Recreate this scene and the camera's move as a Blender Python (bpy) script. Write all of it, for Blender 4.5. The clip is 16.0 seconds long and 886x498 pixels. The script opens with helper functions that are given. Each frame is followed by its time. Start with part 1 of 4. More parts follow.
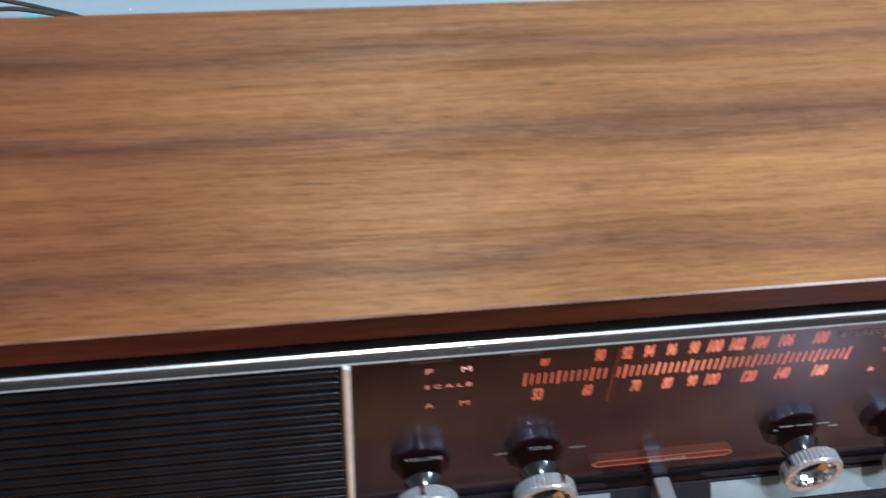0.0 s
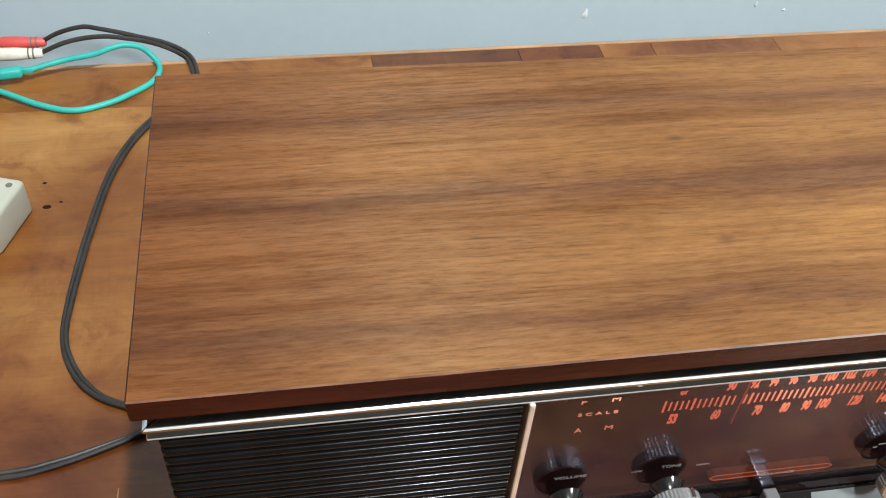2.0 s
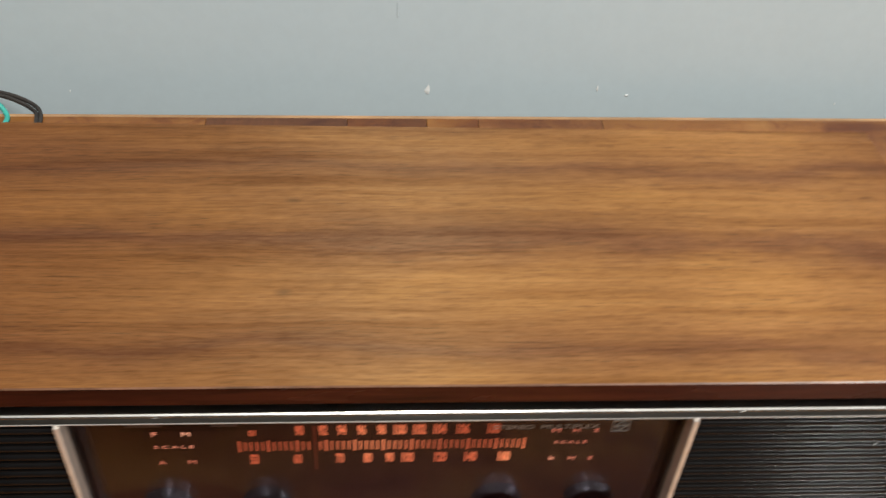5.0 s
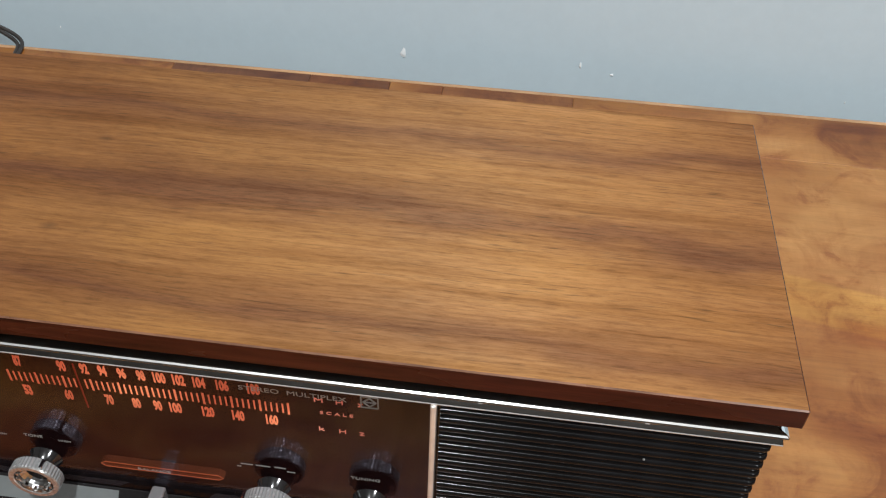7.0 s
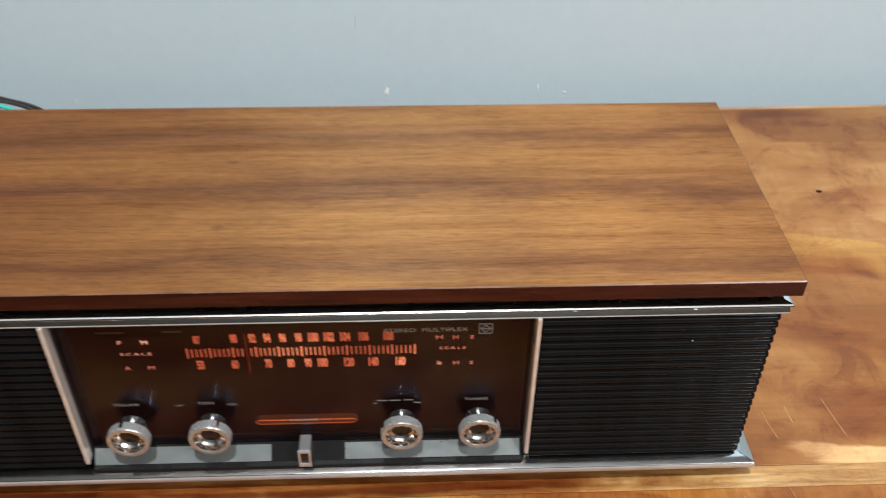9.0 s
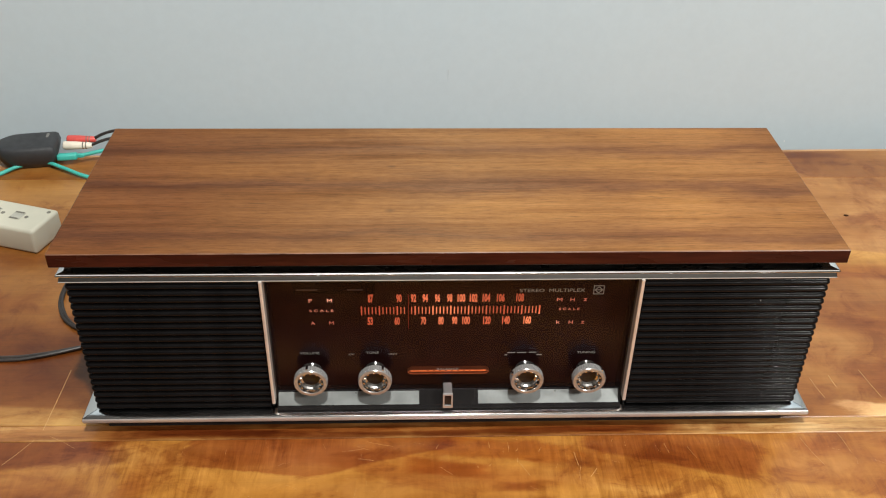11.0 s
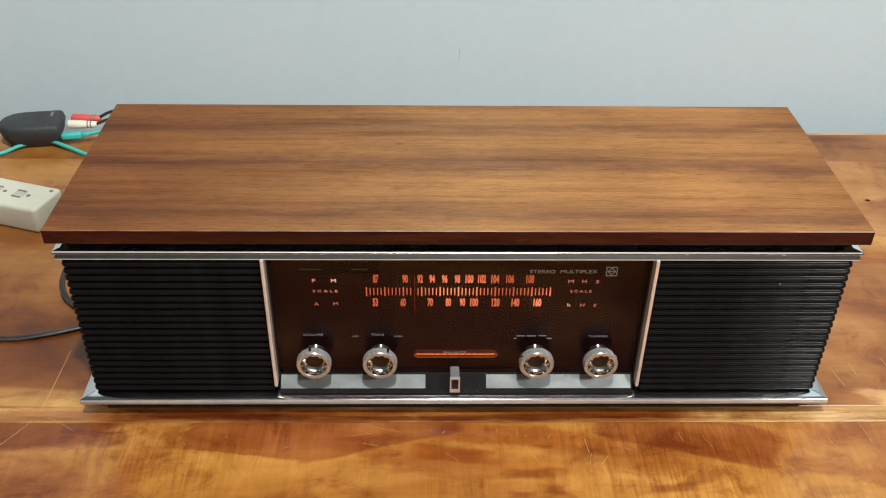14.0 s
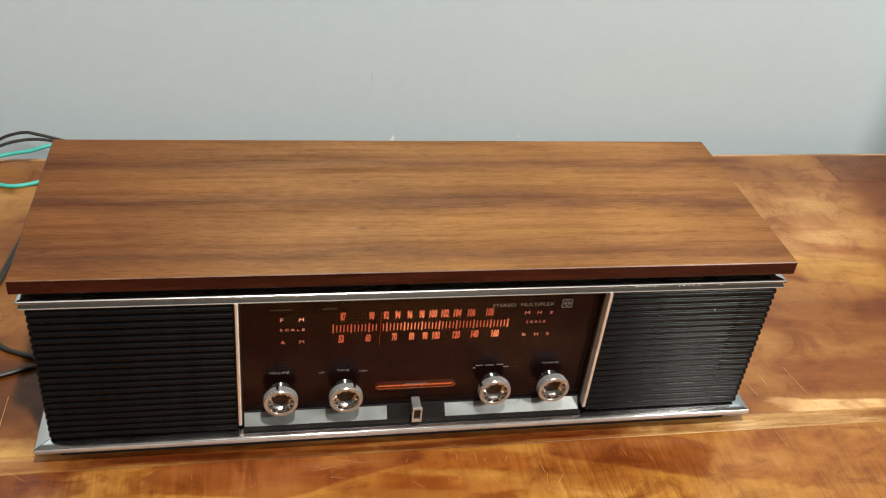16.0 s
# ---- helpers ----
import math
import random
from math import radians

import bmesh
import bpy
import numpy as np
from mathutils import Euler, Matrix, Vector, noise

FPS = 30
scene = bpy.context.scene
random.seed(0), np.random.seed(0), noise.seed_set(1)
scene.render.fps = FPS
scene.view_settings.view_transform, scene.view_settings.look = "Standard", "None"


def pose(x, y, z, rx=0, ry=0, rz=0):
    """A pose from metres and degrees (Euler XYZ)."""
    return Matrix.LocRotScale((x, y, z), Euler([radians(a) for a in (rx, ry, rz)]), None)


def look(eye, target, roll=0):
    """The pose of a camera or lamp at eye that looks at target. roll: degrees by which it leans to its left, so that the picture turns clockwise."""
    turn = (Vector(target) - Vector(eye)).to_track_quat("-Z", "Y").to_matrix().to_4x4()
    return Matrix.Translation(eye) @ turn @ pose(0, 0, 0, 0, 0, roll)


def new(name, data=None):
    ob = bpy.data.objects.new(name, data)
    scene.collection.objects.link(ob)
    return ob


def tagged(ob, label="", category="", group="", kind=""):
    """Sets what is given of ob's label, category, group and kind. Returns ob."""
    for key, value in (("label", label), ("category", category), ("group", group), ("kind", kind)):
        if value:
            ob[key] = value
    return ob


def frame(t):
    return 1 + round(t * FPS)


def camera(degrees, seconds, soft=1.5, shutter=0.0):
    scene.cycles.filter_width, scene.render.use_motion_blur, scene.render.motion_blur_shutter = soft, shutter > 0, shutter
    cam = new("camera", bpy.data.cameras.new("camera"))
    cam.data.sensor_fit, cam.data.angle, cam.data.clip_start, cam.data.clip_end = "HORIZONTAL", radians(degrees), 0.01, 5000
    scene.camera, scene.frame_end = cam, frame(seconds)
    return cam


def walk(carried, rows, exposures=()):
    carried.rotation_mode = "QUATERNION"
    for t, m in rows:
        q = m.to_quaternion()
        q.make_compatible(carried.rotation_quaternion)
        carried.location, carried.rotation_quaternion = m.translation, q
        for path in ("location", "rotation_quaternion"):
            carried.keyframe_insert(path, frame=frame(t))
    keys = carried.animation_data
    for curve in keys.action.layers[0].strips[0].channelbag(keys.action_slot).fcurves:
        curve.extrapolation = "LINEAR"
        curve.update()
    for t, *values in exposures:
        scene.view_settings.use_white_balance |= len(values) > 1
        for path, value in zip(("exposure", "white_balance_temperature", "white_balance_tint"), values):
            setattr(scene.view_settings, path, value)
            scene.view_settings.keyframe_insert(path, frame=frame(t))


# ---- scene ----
cam = camera(50.7, 16.0, soft=1.1, shutter=0.5)
PATH = [
    (0, (-0.142, -0.194, 1.138), (0.117, 1.214, -0.258), 3.6),
    (0.5, (-0.188, -0.196, 1.169), (0.056, 1.205, -0.237), 3.5),
    (1, (-0.214, -0.194, 1.172), (0.026, 1.206, -0.236), 3.7),
    (1.5, (-0.21, -0.189, 1.176), (0.066, 1.189, -0.248), 4.4),
    (2, (-0.219, -0.194, 1.182), (0.086, 1.179, -0.24), 4.9),
    (2.5, (-0.217, -0.197, 1.186), (0.089, 1.176, -0.236), 4.7),
    (3, (-0.176, -0.21, 1.197), (0.127, 1.163, -0.224), 4.7),
    (3.5, (-0.104, -0.205, 1.202), (0.179, 1.183, -0.21), 4.6),
    (4, (-0.051, -0.197, 1.199), (0.164, 1.218, -0.197), 2.9),
    (4.5, (-0.045, -0.233, 1.204), (0.139, 1.218, -0.16), 3.1),
    (5, (-0.005, -0.249, 1.213), (0.144, 1.245, -0.108), 3.9),
    (5.2, (0.026, -0.248, 1.219), (0.134, 1.252, -0.1), 3.9),
    (7.3, (0.162, -0.232, 1.2), (0.012, 1.216, -0.171), 2.2),
    (7.5, (0.158, -0.242, 1.2), (0.008, 1.209, -0.169), 2.1),
    (7.8, (0.16, -0.255, 1.205), (0.048, 1.208, -0.154), 1.0),
    (8, (0.155, -0.274, 1.207), (0.082, 1.189, -0.155), 0.4),
    (8.5, (0.122, -0.322, 1.234), (0.125, 1.144, -0.126), -0.4),
    (9, (0.063, -0.37, 1.251), (0.141, 1.17, -0.023), 0.9),
    (9.5, (0.005, -0.431, 1.275), (0.129, 1.148, 0.054), 1.5),
    (10, (-0.033, -0.487, 1.286), (0.1, 1.101, 0.078), 1.8),
    (10.2, (-0.034, -0.507, 1.294), (0.084, 1.094, 0.102), 1.9),
    (12.3, (-0.021, -0.542, 1.269), (0.01, 1.139, 0.186), 0.0),
    (12.5, (-0.023, -0.543, 1.277), (0.013, 1.137, 0.191), 0.2),
    (13, (-0.024, -0.536, 1.269), (0.004, 1.12, 0.148), 0.4),
    (13.5, (-0.025, -0.526, 1.269), (0.008, 1.113, 0.123), 0.7),
    (14, (-0.025, -0.519, 1.267), (0.015, 1.118, 0.12), 0.9),
    (14.5, (-0.023, -0.519, 1.267), (0.044, 1.113, 0.113), 1.3),
    (15, (-0.045, -0.534, 1.304), (0.093, 1.08, 0.13), 2.1),
    (15.5, (-0.073, -0.544, 1.306), (0.18, 1.084, 0.172), 4.1),
    (16, (-0.121, -0.513, 1.303), (0.268, 1.084, 0.163), 6.8),
]
GRADE = [(0, 0.2, 5000, 5), (0.6, 0.22, 5500, 4), (1.5, 0.22, 5840, 4), (3, 0.13, 5960, 5), (3.6, 0.0, 6250, 8), (4.1, -0.22, 6600, 8), (5, -0.18, 6450, 7), (7.5, -0.17, 5860, 7), (8.5, -0.05, 5880, 7), (9, -0.02, 5920, 6),
         (9.5, -0.08, 6500, 7), (10, 0.03, 6350, 6), (12.5, -0.14, 6700, 14), (13, -0.08, 6650, 12), (13.5, 0.02, 6400, 7), (15, 0.03, 6150, 6), (15.5, -0.08, 6500, 7), (16, -0.08, 6650, 8)]
walk(cam, [(t, look(eye, target, roll)) for t, eye, target, roll in PATH], GRADE)

# ---- world and light ----
world = bpy.data.worlds.new("room_air")
world.use_nodes = True
world.node_tree.nodes["Background"].inputs[0].default_value = (0.55, 0.62, 0.7, 1)
world.node_tree.nodes["Background"].inputs[1].default_value = 0.02
scene.world = world

lamp = bpy.data.lights.new("ceiling_bulb", "POINT")
lamp.energy, lamp.color, lamp.shadow_soft_size = 135, (1.0, 0.97, 0.92), 0.04
new("ceiling_bulb", lamp).location = (0.05, -0.62, 2.5)
lamp = bpy.data.lights.new("second_bulb", "POINT")
lamp.energy, lamp.color, lamp.shadow_soft_size = 118, (1.0, 0.97, 0.92), 0.16
new("second_bulb", lamp).location = (1.28, -1.45, 2.4)

TABLE = 0.75          # table top
LID_Z0, LID_Z1 = 0.9068, 0.918
DEPTH = 0.188         # lid, front to back


# ---- node helpers ----
def material(name):
    m = bpy.data.materials.new(name)
    m.use_nodes = True
    return m, m.node_tree.nodes, m.node_tree.links, m.node_tree.nodes["Principled BSDF"]


def coords(nt, ln, scale, source="Object", shift=False):
    tc, mp = nt.new("ShaderNodeTexCoord"), nt.new("ShaderNodeMapping")
    mp.inputs["Scale"].default_value = scale
    ln.new(tc.outputs[source], mp.inputs["Vector"])
    if shift:
        info, mul = nt.new("ShaderNodeObjectInfo"), nt.new("ShaderNodeVectorMath")
        mul.operation = "MULTIPLY"
        mul.inputs[1].default_value = (37.0, 23.0, 11.0)
        ln.new(info.outputs["Random"], mul.inputs[0])
        ln.new(mul.outputs[0], mp.inputs["Location"])
    return mp.outputs["Vector"]


def noise_tex(nt, ln, vec, scale, detail=4.0, rough=0.55, distort=0.0):
    n = nt.new("ShaderNodeTexNoise")
    n.inputs["Scale"].default_value, n.inputs["Detail"].default_value = scale, detail
    n.inputs["Roughness"].default_value, n.inputs["Distortion"].default_value = rough, distort
    ln.new(vec, n.inputs["Vector"])
    return n.outputs["Fac"]


def ramp(nt, ln, fac, stops):
    r = nt.new("ShaderNodeValToRGB")
    els = r.color_ramp.elements
    while len(els) < len(stops):
        els.new(0.5)
    for e, (p, c) in zip(els, stops):
        e.position, e.color = p, (*c, 1) if len(c) == 3 else c
    ln.new(fac, r.inputs["Fac"])
    return r.outputs["Color"]


def grey(v):
    return (v, v, v)


def mixc(nt, ln, a, b, fac, mode="MIX"):
    m = nt.new("ShaderNodeMix")
    m.data_type, m.blend_type = "RGBA", mode
    fsock, asock, bsock = m.inputs[0], m.inputs[6], m.inputs[7]
    for sock, v in ((fsock, fac), (asock, a), (bsock, b)):
        if isinstance(v, (int, float)):
            sock.default_value = v
        elif isinstance(v, tuple):
            sock.default_value = (*v, 1)
        else:
            ln.new(v, sock)
    return m.outputs[2]


def math_node(nt, ln, op, a, b=0.0):
    m = nt.new("ShaderNodeMath")
    m.operation = op
    for sock, v in zip(m.inputs, (a, b)):
        if isinstance(v, (int, float)):
            sock.default_value = v
        else:
            ln.new(v, sock)
    return m.outputs[0]


def bump(nt, ln, bsdf, height, strength, distance=0.001):
    b = nt.new("ShaderNodeBump")
    b.inputs["Strength"].default_value, b.inputs["Distance"].default_value = strength, distance
    ln.new(height, b.inputs["Height"])
    ln.new(b.outputs["Normal"], bsdf.inputs["Normal"])


# ---- materials ----
def plain(name, colour, rough, metal=0.0, spread=0.12, scale=60.0, bumps=0.0, spec=0.5):
    m, nt, ln, p = material(name)
    v = coords(nt, ln, (1, 1, 1))
    n = noise_tex(nt, ln, v, scale, 5)
    lo, hi = [tuple(c * k for c in colour) for k in (1 - spread, 1 + spread)]
    ln.new(ramp(nt, ln, n, [(0.3, lo), (0.7, hi)]), p.inputs["Base Color"])
    n2 = noise_tex(nt, ln, v, scale * 0.3, 3)
    ln.new(ramp(nt, ln, n2, [(0.3, grey(max(rough * 0.75, 0.01))), (0.75, grey(min(rough * 1.3, 1)))]), p.inputs["Roughness"])
    p.inputs["Metallic"].default_value = metal
    p.inputs["Specular IOR Level"].default_value = spec
    if bumps:
        bump(nt, ln, p, n, bumps, 0.0005)
    return m


def wall_paint(name, colour):
    m, nt, ln, p = material(name)
    v = coords(nt, ln, (1, 1, 1))
    big = noise_tex(nt, ln, v, 2.2, 4, 0.5)
    small = noise_tex(nt, ln, v, 90, 4, 0.6)
    c = ramp(nt, ln, big, [(0.3, tuple(k * 0.97 for k in colour)), (0.7, tuple(k * 1.02 for k in colour))])
    c = mixc(nt, ln, c, ramp(nt, ln, small, [(0.35, grey(0.975)), (0.65, grey(1.0))]), 1.0, "MULTIPLY")
    ln.new(c, p.inputs["Base Color"])
    p.inputs["Roughness"].default_value = 0.55
    bump(nt, ln, p, small, 0.06, 0.0005)
    return m


def veneer():
    """Oiled walnut veneer: soft bands along x, long fine fibres, clustered dark pores, browner ends."""
    m, nt, ln, p = material("walnut_veneer")
    tc = nt.new("ShaderNodeTexCoord")
    sep = nt.new("ShaderNodeSeparateXYZ")
    ln.new(tc.outputs["Object"], sep.inputs[0])
    warp = noise_tex(nt, ln, coords(nt, ln, (5.5, 15, 1)), 1.0, 5, 0.58)
    yy = math_node(nt, ln, "ADD", math_node(nt, ln, "MULTIPLY", sep.outputs["Y"], 5.32), 0.5)
    yy = math_node(nt, ln, "ADD", yy, math_node(nt, ln, "MULTIPLY", math_node(nt, ln, "SUBTRACT", warp, 0.5), 0.30))
    yy = math_node(nt, ln, "ADD", yy, math_node(nt, ln, "MULTIPLY", sep.outputs["X"], 0.03))
    dark, mid, light = (0.142, 0.0525, 0.0200), (0.203, 0.0830, 0.0268), (0.262, 0.1140, 0.0338)
    base = ramp(nt, ln, yy, [(0.0, light), (0.07, mid), (0.105, dark), (0.145, mid), (0.26, light), (0.38, light),
                             (0.445, mid), (0.475, dark), (0.50, dark), (0.53, mid), (0.61, light), (0.68, light), (0.76, mid),
                             (0.80, dark), (0.835, mid), (0.93, light), (1.0, mid)])
    # the fibres wander a little instead of running dead straight
    sway = noise_tex(nt, ln, coords(nt, ln, (4, 9, 1)), 1.0, 2, 0.5)
    bend, shift = nt.new("ShaderNodeCombineXYZ"), nt.new("ShaderNodeVectorMath")
    ln.new(math_node(nt, ln, "MULTIPLY", math_node(nt, ln, "SUBTRACT", sway, 0.5), 0.014), bend.inputs[1])
    ln.new(tc.outputs["Object"], shift.inputs[0])
    ln.new(bend.outputs[0], shift.inputs[1])

    def fibre(scale):
        mp = nt.new("ShaderNodeMapping")
        mp.inputs["Scale"].default_value = scale
        ln.new(shift.outputs[0], mp.inputs["Vector"])
        return mp.outputs["Vector"]

    # long soft tonal streaks
    streak = noise_tex(nt, ln, fibre((5, 130, 1)), 1.0, 6, 0.62, 0.3)
    base = mixc(nt, ln, base, ramp(nt, ln, streak, [(0.30, (0.56, 0.50, 0.46)), (0.47, grey(0.96)), (0.66, grey(1.2))]), 0.52, "MULTIPLY")
    # cloudy golden figure where the light catches the grain
    cloud = noise_tex(nt, ln, coords(nt, ln, (9, 22, 1)), 1.0, 4, 0.6, 0.6)
    base = mixc(nt, ln, base, ramp(nt, ln, cloud, [(0.34, (0.84, 0.80, 0.78)), (0.52, grey(1.0)), (0.68, (1.12, 1.14, 1.06))]), 0.9, "MULTIPLY")
    thread = noise_tex(nt, ln, fibre((22, 760, 1)), 1.0, 3, 0.6)
    base = mixc(nt, ln, base, ramp(nt, ln, thread, [(0.33, (0.62, 0.58, 0.55)), (0.5, grey(1.0)), (0.68, grey(1.18))]), 0.50, "MULTIPLY")
    fine = noise_tex(nt, ln, fibre((85, 620, 1)), 1.0, 5, 0.74)
    base = mixc(nt, ln, base, ramp(nt, ln, fine, [(0.33, (0.46, 0.42, 0.40)), (0.5, grey(1.0)), (0.68, grey(1.26))]), 0.44, "MULTIPLY")
    pores = noise_tex(nt, ln, fibre((60, 800, 3)), 1.0, 2, 0.5)
    bunch = noise_tex(nt, ln, fibre((8, 55, 2)), 1.0, 3, 0.6)
    deep = math_node(nt, ln, "MULTIPLY", ramp(nt, ln, pores, [(0.57, grey(0.0)), (0.70, grey(0.58))]), ramp(nt, ln, bunch, [(0.40, grey(0.10)), (0.60, grey(1.0))]))
    base = mixc(nt, ln, base, (0.045, 0.018, 0.008), deep)
    # two small pin knots
    for ex, ey in ((-0.045, 0.027), (-0.045, -0.039)):
        mp, gr = nt.new("ShaderNodeMapping"), nt.new("ShaderNodeTexGradient")
        mp.vector_type, gr.gradient_type = "POINT", "SPHERICAL"
        mp.inputs["Location"].default_value = (-ex * 190, -ey * 300, 0)
        mp.inputs["Scale"].default_value = (190, 300, 1)
        ln.new(tc.outputs["Object"], mp.inputs["Vector"])
        ln.new(mp.outputs[0], gr.inputs[0])
        base = mixc(nt, ln, base, (0.060, 0.024, 0.010), math_node(nt, ln, "MULTIPLY", gr.outputs["Fac"], 0.6))
    # figure: redder, darker ends; the lid's uneven left-to-right sheen is painted in too
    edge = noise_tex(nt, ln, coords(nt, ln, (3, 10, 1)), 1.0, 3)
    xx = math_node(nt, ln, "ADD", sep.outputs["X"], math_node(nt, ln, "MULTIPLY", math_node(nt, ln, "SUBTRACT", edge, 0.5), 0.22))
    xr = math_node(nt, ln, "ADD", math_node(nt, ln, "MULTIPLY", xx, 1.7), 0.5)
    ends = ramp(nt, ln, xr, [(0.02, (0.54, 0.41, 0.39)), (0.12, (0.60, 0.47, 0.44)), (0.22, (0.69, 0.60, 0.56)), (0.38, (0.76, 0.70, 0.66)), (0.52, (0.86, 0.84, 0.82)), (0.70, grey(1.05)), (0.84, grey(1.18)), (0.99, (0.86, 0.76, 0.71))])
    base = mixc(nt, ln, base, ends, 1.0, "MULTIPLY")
    ln.new(base, p.inputs["Base Color"])
    ln.new(ramp(nt, ln, fine, [(0.3, grey(0.40)), (0.7, grey(0.50))]), p.inputs["Roughness"])
    ln.new(math_node(nt, ln, "MULTIPLY", ramp(nt, ln, fine, [(0.34, grey(0.34)), (0.64, grey(0.74))]), ramp(nt, ln, streak, [(0.34, grey(0.5)), (0.6, grey(1.1))])), p.inputs["Specular IOR Level"])
    p.inputs["Specular Tint"].default_value = (1.0, 0.74, 0.42, 1)
    # the fibres run along x, so the sheen spreads across them
    across = nt.new("ShaderNodeCombineXYZ")
    across.inputs[1].default_value = 1.0
    ln.new(across.outputs[0], p.inputs["Tangent"])
    p.inputs["Anisotropic"].default_value = 0.9
    bump(nt, ln, p, mixc(nt, ln, fine, deep, 0.5), 0.16, 0.0004)
    return m


def edge_wood():
    """Dark red lacquered lipping with grain along its length."""
    m, nt, ln, p = material("mahogany_edge")
    tone = noise_tex(nt, ln, coords(nt, ln, (14, 120, 160)), 1.0, 5, 0.62, 0.4)
    base = ramp(nt, ln, tone, [(0.28, (0.020, 0.0046, 0.0034)), (0.48, (0.042, 0.0085, 0.0050)), (0.70, (0.074, 0.0165, 0.0082))])
    wear = noise_tex(nt, ln, coords(nt, ln, (7, 30, 30)), 1.0, 4, 0.6)
    ln.new(mixc(nt, ln, base, ramp(nt, ln, wear, [(0.35, grey(0.72)), (0.65, grey(1.25))]), 1.0, "MULTIPLY"), p.inputs["Base Color"])
    ln.new(ramp(nt, ln, wear, [(0.3, grey(0.20)), (0.7, grey(0.34))]), p.inputs["Roughness"])
    p.inputs["Specular IOR Level"].default_value = 0.17
    bump(nt, ln, p, tone, 0.1, 0.0003)
    return m


def board_wood(name, stops, stain, edge, size, streak=0.5, fibre=0.42):
    """Varnished pine: soft tone, patches of stain with edges, grain along x and rubbed streaks along y."""
    m, nt, ln, p = material(name)
    tone = noise_tex(nt, ln, coords(nt, ln, size, shift=True), 1.0, 4, 0.5, 0.5)
    base = ramp(nt, ln, tone, stops)
    grain = noise_tex(nt, ln, coords(nt, ln, (4, 110, 4), shift=True), 1.0, 6, 0.65, 0.8)
    base = mixc(nt, ln, base, ramp(nt, ln, grain, [(0.28, grey(0.68)), (0.5, grey(1.0)), (0.72, grey(1.12))]), fibre, "MULTIPLY")
    drag = noise_tex(nt, ln, coords(nt, ln, (75, 9, 4), shift=True), 1.0, 5, 0.7, 1.0)
    base = mixc(nt, ln, base, ramp(nt, ln, drag, [(0.3, (0.80, 0.74, 0.66)), (0.6, (1.06, 1.06, 1.06))]), streak * 0.85, "MULTIPLY")
    wash = noise_tex(nt, ln, coords(nt, ln, (size[0] * 0.9, size[1] * 0.8, 1), shift=True), 1.3, 3, 0.45, 0.35)
    fray = math_node(nt, ln, "ADD", wash, math_node(nt, ln, "MULTIPLY", math_node(nt, ln, "SUBTRACT", drag, 0.5), 0.05))
    base = mixc(nt, ln, base, ramp(nt, ln, fray, [(0.40, stain), (0.46, tuple(0.5 + 0.5 * c for c in stain)), (0.46 + edge, grey(1.0))]), 1.0, "MULTIPLY")
    hair = noise_tex(nt, ln, coords(nt, ln, (30, 460, 4), shift=True), 1.0, 4, 0.7)
    base = mixc(nt, ln, base, ramp(nt, ln, hair, [(0.32, grey(0.72)), (0.5, grey(1.0)), (0.70, grey(1.16))]), fibre * 0.8, "MULTIPLY")
    cloud = noise_tex(nt, ln, coords(nt, ln, (size[0] * 2.6, size[1] * 1.8, 1), shift=True), 1.0, 6, 0.62, 0.9)
    base = mixc(nt, ln, base, ramp(nt, ln, cloud, [(0.30, (0.74, 0.62, 0.55)), (0.47, grey(1.0)), (0.55, grey(1.0)), (0.68, (1.14, 1.18, 1.24))]), 1.0, "MULTIPLY")
    blot = noise_tex(nt, ln, coords(nt, ln, (size[0] * 5.0, size[1] * 3.2, 1), shift=True), 1.0, 8, 0.66, 0.7)
    base = mixc(nt, ln, base, ramp(nt, ln, blot, [(0.36, (0.66, 0.52, 0.45)), (0.43, (0.88, 0.82, 0.78)), (0.50, grey(1.0)), (0.66, (1.06, 1.08, 1.10))]), 0.85, "MULTIPLY")
    rub = noise_tex(nt, ln, coords(nt, ln, (150, 14, 4), shift=True), 1.0, 5, 0.75, 1.6)
    where = noise_tex(nt, ln, coords(nt, ln, (size[0] * 1.6, size[1] * 0.9, 1), shift=True), 1.0, 3)
    worn = math_node(nt, ln, "MULTIPLY", ramp(nt, ln, where, [(0.45, grey(0.0)), (0.62, grey(1.0))]), streak)
    base = mixc(nt, ln, base, mixc(nt, ln, base, ramp(nt, ln, rub, [(0.36, (0.70, 0.62, 0.56)), (0.52, grey(1.0)), (0.70, (1.24, 1.32, 1.45))]), 1.0, "MULTIPLY"), worn)
    ln.new(base, p.inputs["Base Color"])
    ln.new(ramp(nt, ln, drag, [(0.3, grey(0.30)), (0.7, grey(0.42))]), p.inputs["Roughness"])
    p.inputs["Coat Weight"].default_value, p.inputs["Coat Roughness"].default_value = 0.22, 0.16
    p.inputs["Specular IOR Level"].default_value = 0.3
    bump(nt, ln, p, mixc(nt, ln, grain, drag, 0.5), 0.10, 0.0005)
    return m


def glow(name, colour, strength):
    m, nt, ln, p = material(name)
    v = coords(nt, ln, (1, 1, 1), "Object")
    p.inputs["Base Color"].default_value = (*[c * 0.3 for c in colour], 1)
    p.inputs["Emission Color"].default_value = (*colour, 1)
    n = noise_tex(nt, ln, v, 300, 2)
    ln.new(math_node(nt, ln, "MULTIPLY", ramp(nt, ln, n, [(0.3, grey(0.8)), (0.7, grey(1.1))]), strength), p.inputs["Emission Strength"])
    return m


